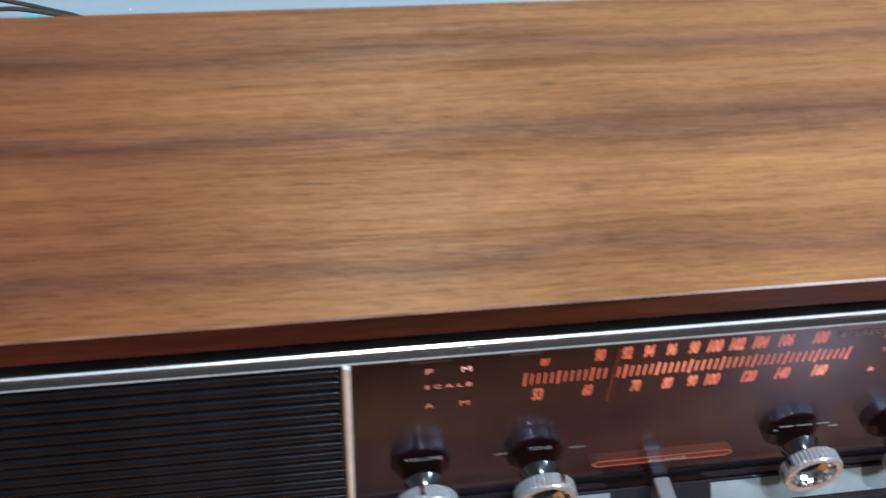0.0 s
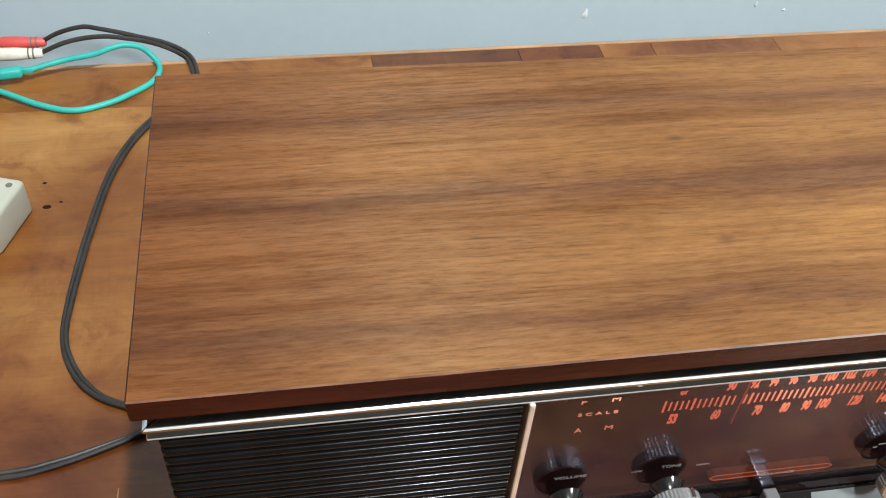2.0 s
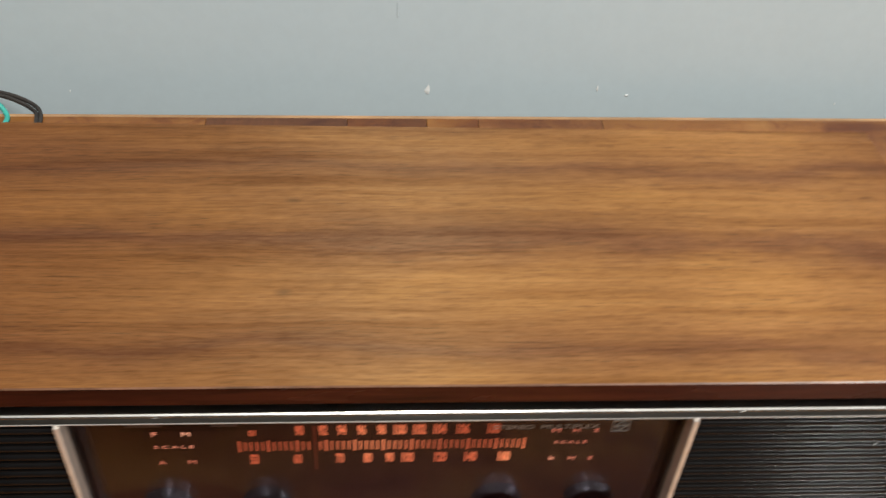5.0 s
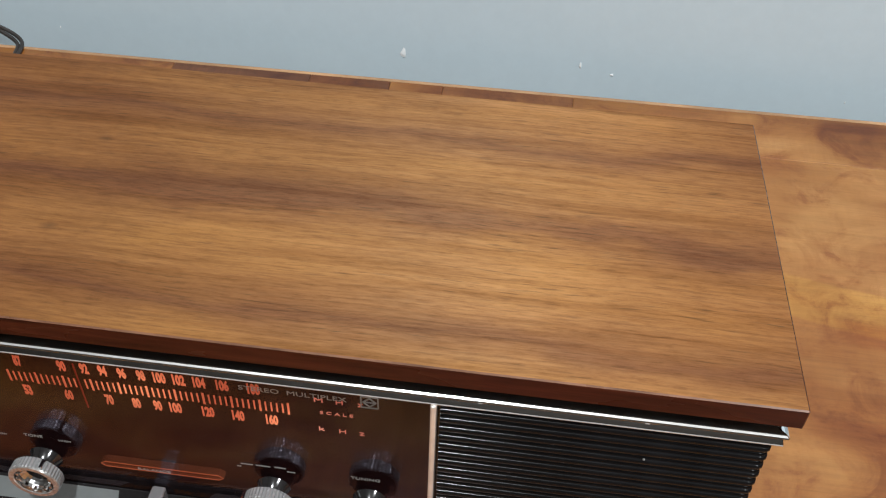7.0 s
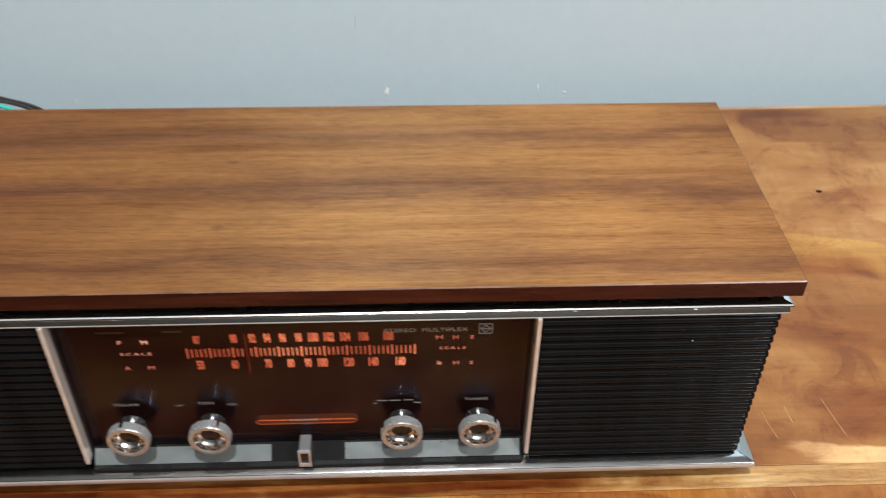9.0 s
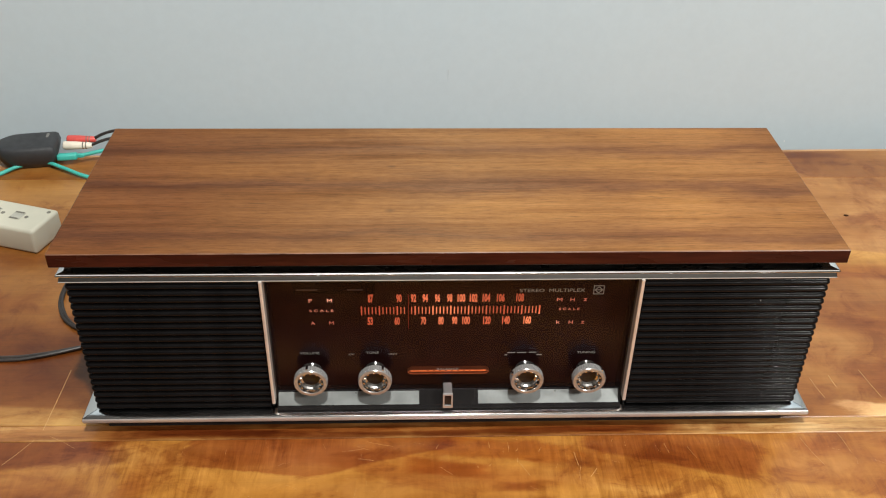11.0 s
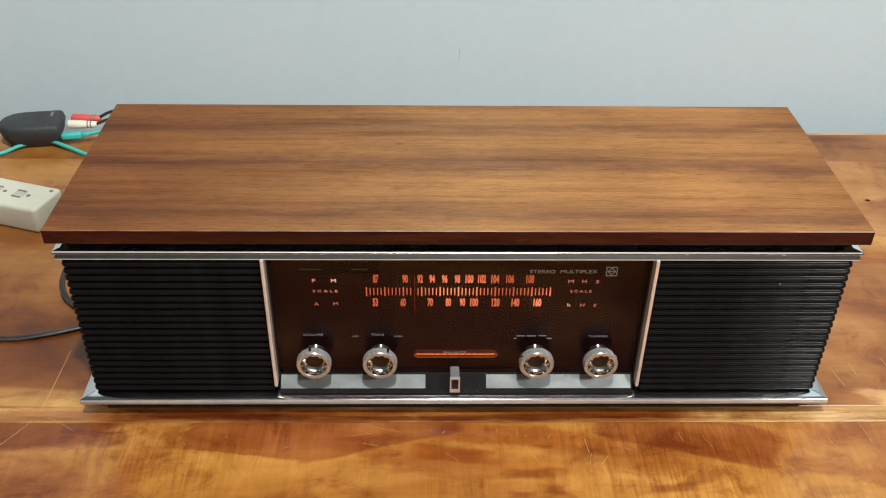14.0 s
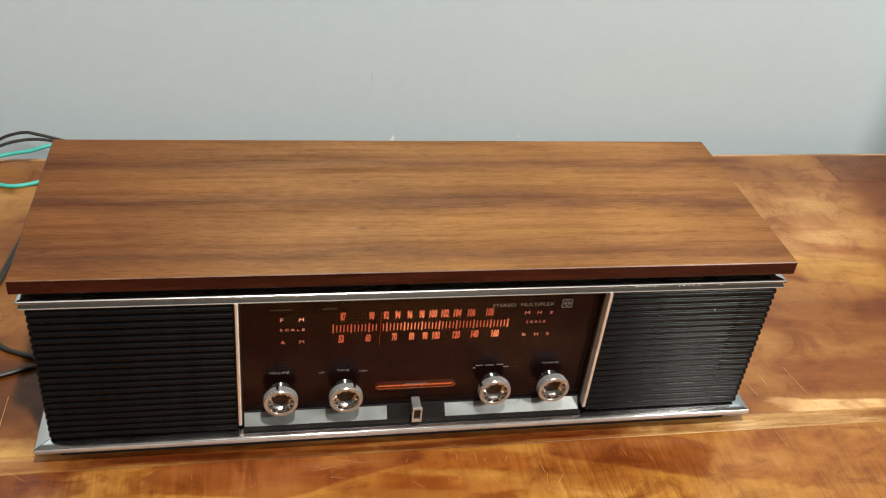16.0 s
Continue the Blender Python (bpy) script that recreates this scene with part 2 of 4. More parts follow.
def smoked_acrylic():
    """Clear acrylic with a brown tint: sees through, mirrors by Fresnel."""
    m, nt, ln, p = material("smoked_acrylic")
    nt.remove(p)
    tr, gl, mx, lw = (nt.new("ShaderNodeBsdfTransparent"), nt.new("ShaderNodeBsdfGlossy"), nt.new("ShaderNodeMixShader"), nt.new("ShaderNodeLayerWeight"))
    tr.inputs["Color"].default_value = (0.80, 0.75, 0.75, 1)
    gl.inputs["Color"].default_value = (0.84, 0.80, 1.0, 1)
    gl.inputs["Roughness"].default_value = 0.035
    lw.inputs["Blend"].default_value = 0.5
    gloss = math_node(nt, ln, "ADD", math_node(nt, ln, "MULTIPLY", math_node(nt, ln, "POWER", lw.outputs["Facing"], 3.9), 0.72), 0.021)
    ln.new(gloss, mx.inputs[0])
    ln.new(tr.outputs[0], mx.inputs[1])
    ln.new(gl.outputs[0], mx.inputs[2])
    ln.new(mx.outputs[0], nt["Material Output"].inputs["Surface"])
    return m


M_WALL = wall_paint("grey_blue_wall_paint", (0.565, 0.657, 0.705))
# Unseen walls and ceiling: colour lowered so glossy parts reflect a dark room.
M_SIDE = wall_paint("dark_unseen_wall", (0.095, 0.085, 0.076))
M_CEIL = wall_paint("dark_unseen_ceiling", (0.12, 0.113, 0.105))
M_FLOOR = plain("floor_tile", (0.085, 0.065, 0.05), 0.5, spread=0.25, scale=8)
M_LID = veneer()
M_EDGE = edge_wood()
M_ARRIS = plain("worn_arris", (0.18, 0.085, 0.05), 0.3, spread=0.5, scale=50)
M_UNDER = plain("blackened_underside", (0.018, 0.016, 0.017), 0.6, spread=0.2, scale=30)
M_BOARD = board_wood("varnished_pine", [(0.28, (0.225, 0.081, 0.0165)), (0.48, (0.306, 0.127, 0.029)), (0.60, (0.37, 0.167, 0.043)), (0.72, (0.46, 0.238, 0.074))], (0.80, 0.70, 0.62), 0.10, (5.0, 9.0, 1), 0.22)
M_FRONT = board_wood("golden_stained_pine", [(0.28, (0.305, 0.112, 0.0180)), (0.48, (0.40, 0.169, 0.0290)), (0.60, (0.46, 0.209, 0.042)), (0.72, (0.535, 0.274, 0.074))], (0.80, 0.66, 0.60), 0.03, (5.5, 15.0, 1), 0.85, 0.22)
M_BDARK = board_wood("dark_stained_pine", [(0.30, (0.060, 0.020, 0.0085)), (0.50, (0.100, 0.032, 0.0115)), (0.70, (0.155, 0.057, 0.019))], (0.8, 0.7, 0.7), 0.08, (6.0, 14.0, 1))
M_BMID = board_wood("red_brown_pine", [(0.30, (0.125, 0.040, 0.010)), (0.50, (0.185, 0.064, 0.015)), (0.70, (0.26, 0.102, 0.026))], (0.8, 0.7, 0.66), 0.08, (7.0, 16.0, 1))
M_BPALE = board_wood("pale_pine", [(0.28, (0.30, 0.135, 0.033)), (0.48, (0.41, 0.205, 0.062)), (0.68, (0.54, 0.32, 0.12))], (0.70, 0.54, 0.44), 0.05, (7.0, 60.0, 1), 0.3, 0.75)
M_CHROME = plain("chrome", (0.80, 0.79, 0.78), 0.07, 1.0, 0.05, 30)
# Front base shelf: chrome darkened to stand in for its dark reflections.
M_SHELF = plain("dimmed_chrome", (0.58, 0.58, 0.59), 0.13, 1.0, 0.10, 50)
M_LOWER = plain("polished_trim_face", (0.62, 0.60, 0.58), 0.10, 1.0, 0.08, 90)
M_LIP = plain("base_lip_metal", (0.66, 0.66, 0.65), 0.2, 0.55, 0.10, 90)
# Trim edge faces: the lamp's bright line put in as a paler metal.
M_BEAD = plain("bead_highlight", (0.74, 0.72, 0.70), 0.20, 0.55, 0.06, 90)
M_SATIN = plain("satin_tab", (0.70, 0.695, 0.68), 0.22, 0.65, 0.06, 120)
M_TABSIDE = plain("dull_tab_side", (0.34, 0.335, 0.33), 0.24, 0.6, 0.06, 120)
M_WORN = plain("worn_chrome", (0.70, 0.66, 0.60), 0.20, 1.0, 0.12, 80)
M_ROSE = plain("champagne_bar", (0.84, 0.77, 0.70), 0.20, 0.5, 0.10, 120)
M_ALU = plain("satin_aluminium", (0.25, 0.268, 0.264), 0.34, 0.5, 0.05, 200)
M_RING = plain("champagne_ring", (0.52, 0.495, 0.47), 0.20, 0.7, 0.25, 500, bumps=0.05)
M_CUP = plain("bright_cup", (0.66, 0.65, 0.64), 0.14, 1.0, 0.08, 200)
M_KNURL = plain("satin_knurl", (0.40, 0.40, 0.39), 0.26, 0.5, 0.10, 200)
M_BLACK = plain("black_plastic", (0.020, 0.018, 0.018), 0.30, spread=0.3, scale=120)
M_RIB = plain("ribbed_black_plastic", (0.0060, 0.0057, 0.0060), 0.16, spread=0.3, scale=60, spec=0.16)
M_NECK = plain("glossy_neck", (0.014, 0.013, 0.013), 0.15, spread=0.2, scale=40, spec=0.9)
M_GLOSS = plain("gloss_black", (0.014, 0.013, 0.013), 0.06, spread=0.2, scale=40)
M_MATT = plain("matt_black", (0.030, 0.027, 0.027), 0.7, spread=0.3, scale=90, spec=0.12)
M_PLATE = plain("brown_dial_plate", (0.026, 0.0118, 0.0118), 0.6, spread=0.2, scale=60, spec=0.1)
M_MASK = plain("black_mask_paint", (0.006, 0.005, 0.005), 0.5, spec=0.1)
M_DIM = plain("dim_grey", (0.075, 0.065, 0.06), 0.5)
M_PRINT = plain("silver_print", (0.24, 0.23, 0.215), 0.45, spread=0.1, scale=300)
M_NUM = glow("lit_orange_print", (1.0, 0.26, 0.115), 1.5)
M_LABEL = glow("lit_pink_print", (1.0, 0.40, 0.26), 1.35)
M_SLOT = glow("lit_balance_slot", (1.0, 0.26, 0.09), 0.45)
M_SLEEVE = plain("orange_sleeve_paint", (0.13, 0.04, 0.015), 0.5)
M_FILL = glow("dim_balance_panel", (1.0, 0.25, 0.065), 1.45)
# The needle is no lamp; a faint glow is added to show its red.
M_NEEDLE = glow("faint_red_needle", (0.6, 0.03, 0.015), 0.3)
M_GLASS = smoked_acrylic()
M_CORD = plain("black_rubber_cord", (0.030, 0.024, 0.021), 0.48, spread=0.3, scale=70)
M_TEAL = plain("teal_rubber", (0.06, 0.45, 0.385), 0.48, spread=0.12, scale=70)
M_RED = plain("red_plug_plastic", (0.64, 0.09, 0.075), 0.4, spread=0.12, scale=90)
M_CREAM = plain("cream_plug_plastic", (0.80, 0.72, 0.60), 0.4, spread=0.08, scale=90)
M_PUCK = plain("charcoal_plastic", (0.030, 0.031, 0.034), 0.5, spread=0.2, scale=160, bumps=0.1)
M_IVORY = plain("aged_ivory_plastic", (0.54, 0.52, 0.42), 0.42, spread=0.05, scale=30)
M_SLOTHOLE = plain("dark_socket_hole", (0.17, 0.16, 0.13), 0.6)
M_SHUTTER = plain("grey_shutter", (0.42, 0.41, 0.35), 0.5)
M_PALE = plain("worn_pine_highlight", (0.42, 0.24, 0.12), 0.45, spread=0.35, scale=14)
M_KNOT = plain("dark_knot", (0.030, 0.011, 0.006), 0.8, spread=0.3, scale=400, spec=0.05)
M_SCUFF = plain("grey_scuff", (0.535, 0.615, 0.66), 0.6)
M_CHIP = plain("white_chip", (0.85, 0.86, 0.86), 0.6)
M_LINT = plain("grey_lint", (0.22, 0.22, 0.22), 0.8)
M_SCRATCH = plain("pale_scratch", (0.50, 0.29, 0.115), 0.5, spread=0.3, scale=200)

# ---- mesh helpers ----
ORIGIN = {}


def thing(name, at, label, category, group=""):
    ob = tagged(new(name), label, category, group)
    ob.location = at
    ob.empty_display_size = 0.05
    ORIGIN[ob.name] = Vector(at)
    return ob


def part(name, bm, mat, parent=None, label="", smooth=False, kind="", mesh=None, centre=None):
    """Links a bmesh as one mesh object, its origin at its middle, under a thing or a part."""
    if mesh is None:
        bm.normal_update()
        co = [v.co for v in bm.verts]
        lo = Vector([min(c[i] for c in co) for i in range(3)])
        hi = Vector([max(c[i] for c in co) for i in range(3)])
        centre = (lo + hi) / 2
        bmesh.ops.translate(bm, verts=bm.verts, vec=-centre)
        mesh = bpy.data.meshes.new(name)
        if smooth:
            for f in bm.faces:
                f.smooth = True
        bm.to_mesh(mesh)
        bm.free()
        mesh.materials.append(mat)
        if smooth:
            mesh.set_sharp_from_angle(angle=radians(38))
    ob = new(name, mesh)
    ob.location = centre - (ORIGIN[parent.name] if parent else Vector())
    ob.parent = parent
    ORIGIN[ob.name] = Vector(centre)
    return tagged(ob, label, kind=kind)


def box(x0, x1, y0, y1, z0, z1, bevel=0.0, seg=2, bm=None):
    own = bm is None
    bm = bm or bmesh.new()
    r = bmesh.ops.create_cube(bm, size=1.0)
    for v in r["verts"]:
        v.co = Vector((x0 + (v.co.x + 0.5) * (x1 - x0), y0 + (v.co.y + 0.5) * (y1 - y0), z0 + (v.co.z + 0.5) * (z1 - z0)))
    if bevel:
        edges = list({e for v in r["verts"] for e in v.link_edges})
        bmesh.ops.bevel(bm, geom=edges, offset=bevel, segments=seg, affect="EDGES", profile=0.5)
    return bm


def lathe(profile, n, axis_at, flat=False, bm=None, knurl=0.0):
    """Turns (radius, y) pairs round a line along y through axis_at."""
    bm = bm or bmesh.new()
    ax = Vector(axis_at)
    rings = []
    for r, y in profile:
        if r == 0:
            rings.append([bm.verts.new(ax + Vector((0, y, 0)))])
        else:
            rings.append([bm.verts.new(ax + Vector(((r + (knurl if i % 2 else 0)) * math.cos(2 * math.pi * i / n), y, (r + (knurl if i % 2 else 0)) * math.sin(2 * math.pi * i / n)))) for i in range(n)])
    for a, b in zip(rings, rings[1:]):
        for i in range(n):
            j = (i + 1) % n
            if len(a) == 1 and len(b) == 1:
                continue
            if len(a) == 1:
                bm.faces.new((a[0], b[i], b[j]))
            elif len(b) == 1:
                bm.faces.new((a[i], b[0], a[j]))
            else:
                bm.faces.new((a[i], b[i], b[j], a[j]))
    bmesh.ops.recalc_face_normals(bm, faces=bm.faces)
    return bm


def spline(points, per=10):
    """Catmull-Rom samples through the points."""
    ps = [Vector(p) for p in points]
    ps = [ps[0] * 2 - ps[1]] + ps + [ps[-1] * 2 - ps[-2]]
    out = []
    for i in range(1, len(ps) - 2):
        a, b, c, d = ps[i - 1:i + 3]
        for k in range(per):
            t = k / per
            out.append(0.5 * ((2 * b) + (c - a) * t + (2 * a - 5 * b + 4 * c - d) * t * t + (3 * b - a - 3 * c + d) * t ** 3))
    return out + [ps[-2]]


def tube(points, r, n=10, per=10, bm=None, flat=1.0):
    bm = bm or bmesh.new()
    line = spline(points, per)
    rings, side = [], Vector((0, 0, 1))
    for i, p in enumerate(line):
        d = (line[min(i + 1, len(line) - 1)] - line[max(i - 1, 0)]).normalized()
        u = side - d * side.dot(d)
        u = u.normalized() if u.length > 1e-4 else d.orthogonal().normalized()
        w = d.cross(u)
        side = u
        rings.append([bm.verts.new(p + (u * math.sin(2 * math.pi * k / n) + w * math.cos(2 * math.pi * k / n) * flat) * r) for k in range(n)])
    for a, b in zip(rings, rings[1:]):
        for k in range(n):
            bm.faces.new((a[k], a[(k + 1) % n], b[(k + 1) % n], b[k]))
    bm.faces.new(rings[0])
    bm.faces.new(rings[-1])
    bmesh.ops.recalc_face_normals(bm, faces=bm.faces)
    return bm


def mitred_side(profile, side, x, y0, y1, gap):
    """One side of a mitred frame round x = +-x, y0..y1. profile: closed loop of (outward, z)."""
    bm = bmesh.new()
    ends = []
    for end in (-1, 1):
        loop = []
        for d, z in profile:
            if side in ("front", "back"):
                yy = y0 - d if side == "front" else y1 + d
                loop.append(bm.verts.new((end * (x + d - gap), yy, z)))
            else:
                xx = -(x + d) if side == "left" else x + d
                loop.append(bm.verts.new((xx, (y0 - d + gap) if end < 0 else (y1 + d - gap), z)))
        ends.append(loop)
    n = len(profile)
    for i in range(n):
        j = (i + 1) % n
        bm.faces.new((ends[0][i], ends[0][j], ends[1][j], ends[1][i]))
    bm.faces.new(ends[0])
    bm.faces.new(list(reversed(ends[1])))
    bmesh.ops.recalc_face_normals(bm, faces=bm.faces)
    return bm


def lettering(text, x, z, height, width, y, depth=0.0002, slant=0.0, bold=0.0):
    """Raised lettering facing -y, centred on (x, z), height and width of the whole word in metres."""
    cu = bpy.data.curves.new("letters", "FONT")
    cu.body, cu.size, cu.resolution_u = text, 1.0, 3
    cu.extrude, cu.offset = 0.5, bold
    tmp = bpy.data.objects.new("letters", cu)
    scene.collection.objects.link(tmp)
    me = bpy.data.meshes.new_from_object(tmp.evaluated_get(bpy.context.evaluated_depsgraph_get()))
    bpy.data.objects.remove(tmp)
    bpy.data.curves.remove(cu)
    bm = bmesh.new()
    bm.from_mesh(me)
    bpy.data.meshes.remove(me)
    xs, ys, zs = [[v.co[i] for v in bm.verts] for i in range(3)]
    for v in bm.verts:
        a = (v.co.x - min(xs)) / (max(xs) - min(xs)) - 0.5
        b = (v.co.y - min(ys)) / (max(ys) - min(ys)) - 0.5
        c = (v.co.z - min(zs)) / (max(zs) - min(zs))
        v.co = Vector((x + a * width + slant * b * height, y - c * depth, z + b * height))
    bmesh.ops.recalc_face_normals(bm, faces=bm.faces)
    return bm


# ---- room ----
EAST, FAR, WEST, NORTH, CORNER, SOUTH, TOP = 0.79, 2.6, -2.3, 0.50, 0.22, -3.4, 3.3
# Of these only wall_north is in view; the rest close the room.
setting = [("floor", (WEST, FAR, SOUTH, NORTH, -0.1, 0.0), M_FLOOR, "plain dark brown floor of the room", "floor"),
           ("wall_north", (WEST - 0.1, EAST + 0.12, NORTH, NORTH + 0.12, -0.1, TOP + 0.1), M_WALL, "short grey-blue plaster wall added out of view with small white chips", "wall"),
           # Short east wall and alcove are added; their corner shades wall_north's right end.
           ("wall_east", (EAST, EAST + 0.12, CORNER, NORTH, 0.0, TOP), M_WALL, "short grey-blue plaster wall added out of view", "wall"),
           ("wall_alcove", (EAST + 0.12, FAR, CORNER, CORNER + 0.12, 0.0, TOP), M_SIDE, "unseen wall closing the room, darkened for reflections", "wall"),
           ("wall_far_east", (FAR, FAR + 0.12, SOUTH, CORNER + 0.12, 0.0, TOP), M_SIDE, "unseen wall closing the room, darkened for reflections", "wall"),
           ("wall_south", (WEST - 0.1, FAR + 0.1, SOUTH - 0.12, SOUTH, -0.1, TOP + 0.1), M_SIDE, "unseen wall closing the room, darkened for reflections", "wall"),
           ("wall_west", (WEST - 0.12, WEST, SOUTH, NORTH, 0.0, TOP), M_SIDE, "unseen wall closing the room, darkened for reflections", "wall"),
           ("ceiling", (WEST, FAR, SOUTH, NORTH, TOP, TOP + 0.1), M_CEIL, "unseen ceiling, darkened for reflections", "ceiling")]
WALLS = {}
for nm, dims, mat, lab, cat in setting:
    WALLS[nm] = tagged(part(nm, box(*dims), mat, None, lab, kind="structure"), category=cat)

# small chips in the paint of the back wall
rng = random.Random(5)
for x, z, s, tall in ((0.045, 0.748, 0.0034, 1.0), (0.234, 0.746, 0.0030, 0.35), (0.205, 0.752, 0.0016, 1.4), (-0.28, 0.742, 0.001, 1.0), (0.44, 0.74, 0.001, 1.0)):
    bm = bmesh.new()
    ring = [bm.verts.new((x + math.cos(k * 0.785) * s * rng.uniform(0.4, 0.9), NORTH - 0.0004, z + math.sin(k * 0.785) * s * tall * rng.uniform(0.9, 2.0))) for k in range(8)]
    tip = bm.verts.new((x, NORTH - 0.0012, z))
    for k in range(8):
        bm.faces.new((ring[k], ring[(k + 1) % 8], tip))
    bm.faces.new(list(reversed(ring)))
    part("paint_chip", bm, M_CHIP, WALLS["wall_north"], "white chip in the paint")

part("scuff", box(0.0152, 0.0166, NORTH - 0.0005, NORTH, 0.822, 0.836, 0.0002, 1), M_SCUFF, WALLS["wall_north"], "faint grey scuff")

# ---- table ----
table = thing("wooden_table", (-0.2, 0.09, 0.0), "old varnished pine table with red-brown stained boards, scratched", "table")


def stains_and_shade(mat, patches):
    """Stains, bleached patches and painted shade: blocks with frayed edges at fixed places of the table top."""
    nt, ln = mat.node_tree.nodes, mat.node_tree.links
    p = nt["Principled BSDF"]
    base = p.inputs["Base Color"].links[0].from_socket
    tc = nt.new("ShaderNodeTexCoord")
    tc.object = table
    at = tc.outputs["Object"]
    mp = nt.new("ShaderNodeMapping")
    mp.inputs["Scale"].default_value = (26, 48, 1)
    ln.new(at, mp.inputs["Vector"])
    ragged = math_node(nt, ln, "SUBTRACT", noise_tex(nt, ln, mp.outputs[0], 1.0, 5, 0.62, 0.4), 0.5)
    for tint, soft, fray, blocks in patches:
        near = None
        for x, y, hx, hy, ang in blocks:
            mp, ab, sp = nt.new("ShaderNodeMapping"), nt.new("ShaderNodeVectorMath"), nt.new("ShaderNodeSeparateXYZ")
            mp.vector_type, ab.operation = "TEXTURE", "ABSOLUTE"
            mp.inputs["Location"].default_value = (x - table.location.x, y - table.location.y, 0)
            mp.inputs["Rotation"].default_value = (0, 0, radians(ang))
            mp.inputs["Scale"].default_value = (hx, hy, 1)
            ln.new(at, mp.inputs["Vector"])
            ln.new(mp.outputs[0], ab.inputs[0])
            ln.new(ab.outputs[0], sp.inputs[0])
            d = math_node(nt, ln, "SMOOTH_MAX", sp.outputs["X"], sp.outputs["Y"])
            d.node.inputs[2].default_value = 0.35
            near = d if near is None else math_node(nt, ln, "MINIMUM", near, d)
        near = math_node(nt, ln, "ADD", near, math_node(nt, ln, "MULTIPLY", ragged, fray))
        mr = nt.new("ShaderNodeMapRange")
        mr.interpolation_type = "SMOOTHSTEP"
        for name, v in (("From Min", 1.0 - soft), ("From Max", 1.0 + soft * 0.5), ("To Min", 1.0), ("To Max", 0.0)):
            mr.inputs[name].default_value = v
        ln.new(near, mr.inputs["Value"])
        base = mixc(nt, ln, base, tint, mr.outputs["Result"], "MULTIPLY")
    ln.new(base, p.inputs["Base Color"])


stains_and_shade(M_BOARD, [
    # Broad blocks: right and back left paler, left darkened for the uneven light.
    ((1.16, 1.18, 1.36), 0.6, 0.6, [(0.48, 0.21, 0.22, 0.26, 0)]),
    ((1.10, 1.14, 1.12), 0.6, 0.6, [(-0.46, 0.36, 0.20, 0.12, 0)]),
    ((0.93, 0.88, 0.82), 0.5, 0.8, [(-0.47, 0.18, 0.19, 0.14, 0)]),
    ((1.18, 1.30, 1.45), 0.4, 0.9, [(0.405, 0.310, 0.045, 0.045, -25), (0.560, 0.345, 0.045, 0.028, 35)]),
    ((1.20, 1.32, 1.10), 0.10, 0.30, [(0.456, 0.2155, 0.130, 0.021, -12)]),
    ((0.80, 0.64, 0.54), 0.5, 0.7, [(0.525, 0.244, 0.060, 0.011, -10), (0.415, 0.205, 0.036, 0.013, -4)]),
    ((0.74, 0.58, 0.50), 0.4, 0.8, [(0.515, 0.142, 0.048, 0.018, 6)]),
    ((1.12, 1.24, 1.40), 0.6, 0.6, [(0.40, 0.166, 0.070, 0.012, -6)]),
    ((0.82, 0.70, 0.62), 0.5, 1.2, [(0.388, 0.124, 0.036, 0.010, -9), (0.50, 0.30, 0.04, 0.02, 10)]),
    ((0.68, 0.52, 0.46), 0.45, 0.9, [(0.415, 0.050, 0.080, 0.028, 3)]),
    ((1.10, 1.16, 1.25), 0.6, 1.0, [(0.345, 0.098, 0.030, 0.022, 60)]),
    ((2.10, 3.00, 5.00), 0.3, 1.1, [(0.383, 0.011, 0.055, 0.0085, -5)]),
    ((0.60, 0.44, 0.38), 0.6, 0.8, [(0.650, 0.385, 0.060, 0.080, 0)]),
    # Red stain at the left, deepened to carry the radio's shadow.
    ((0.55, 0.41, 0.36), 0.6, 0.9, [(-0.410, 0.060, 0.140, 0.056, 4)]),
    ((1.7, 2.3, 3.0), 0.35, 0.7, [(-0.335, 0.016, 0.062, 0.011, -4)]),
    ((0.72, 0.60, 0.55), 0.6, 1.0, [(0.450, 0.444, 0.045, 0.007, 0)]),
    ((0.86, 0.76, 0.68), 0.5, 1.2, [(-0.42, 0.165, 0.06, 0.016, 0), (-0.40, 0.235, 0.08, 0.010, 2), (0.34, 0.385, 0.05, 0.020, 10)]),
])
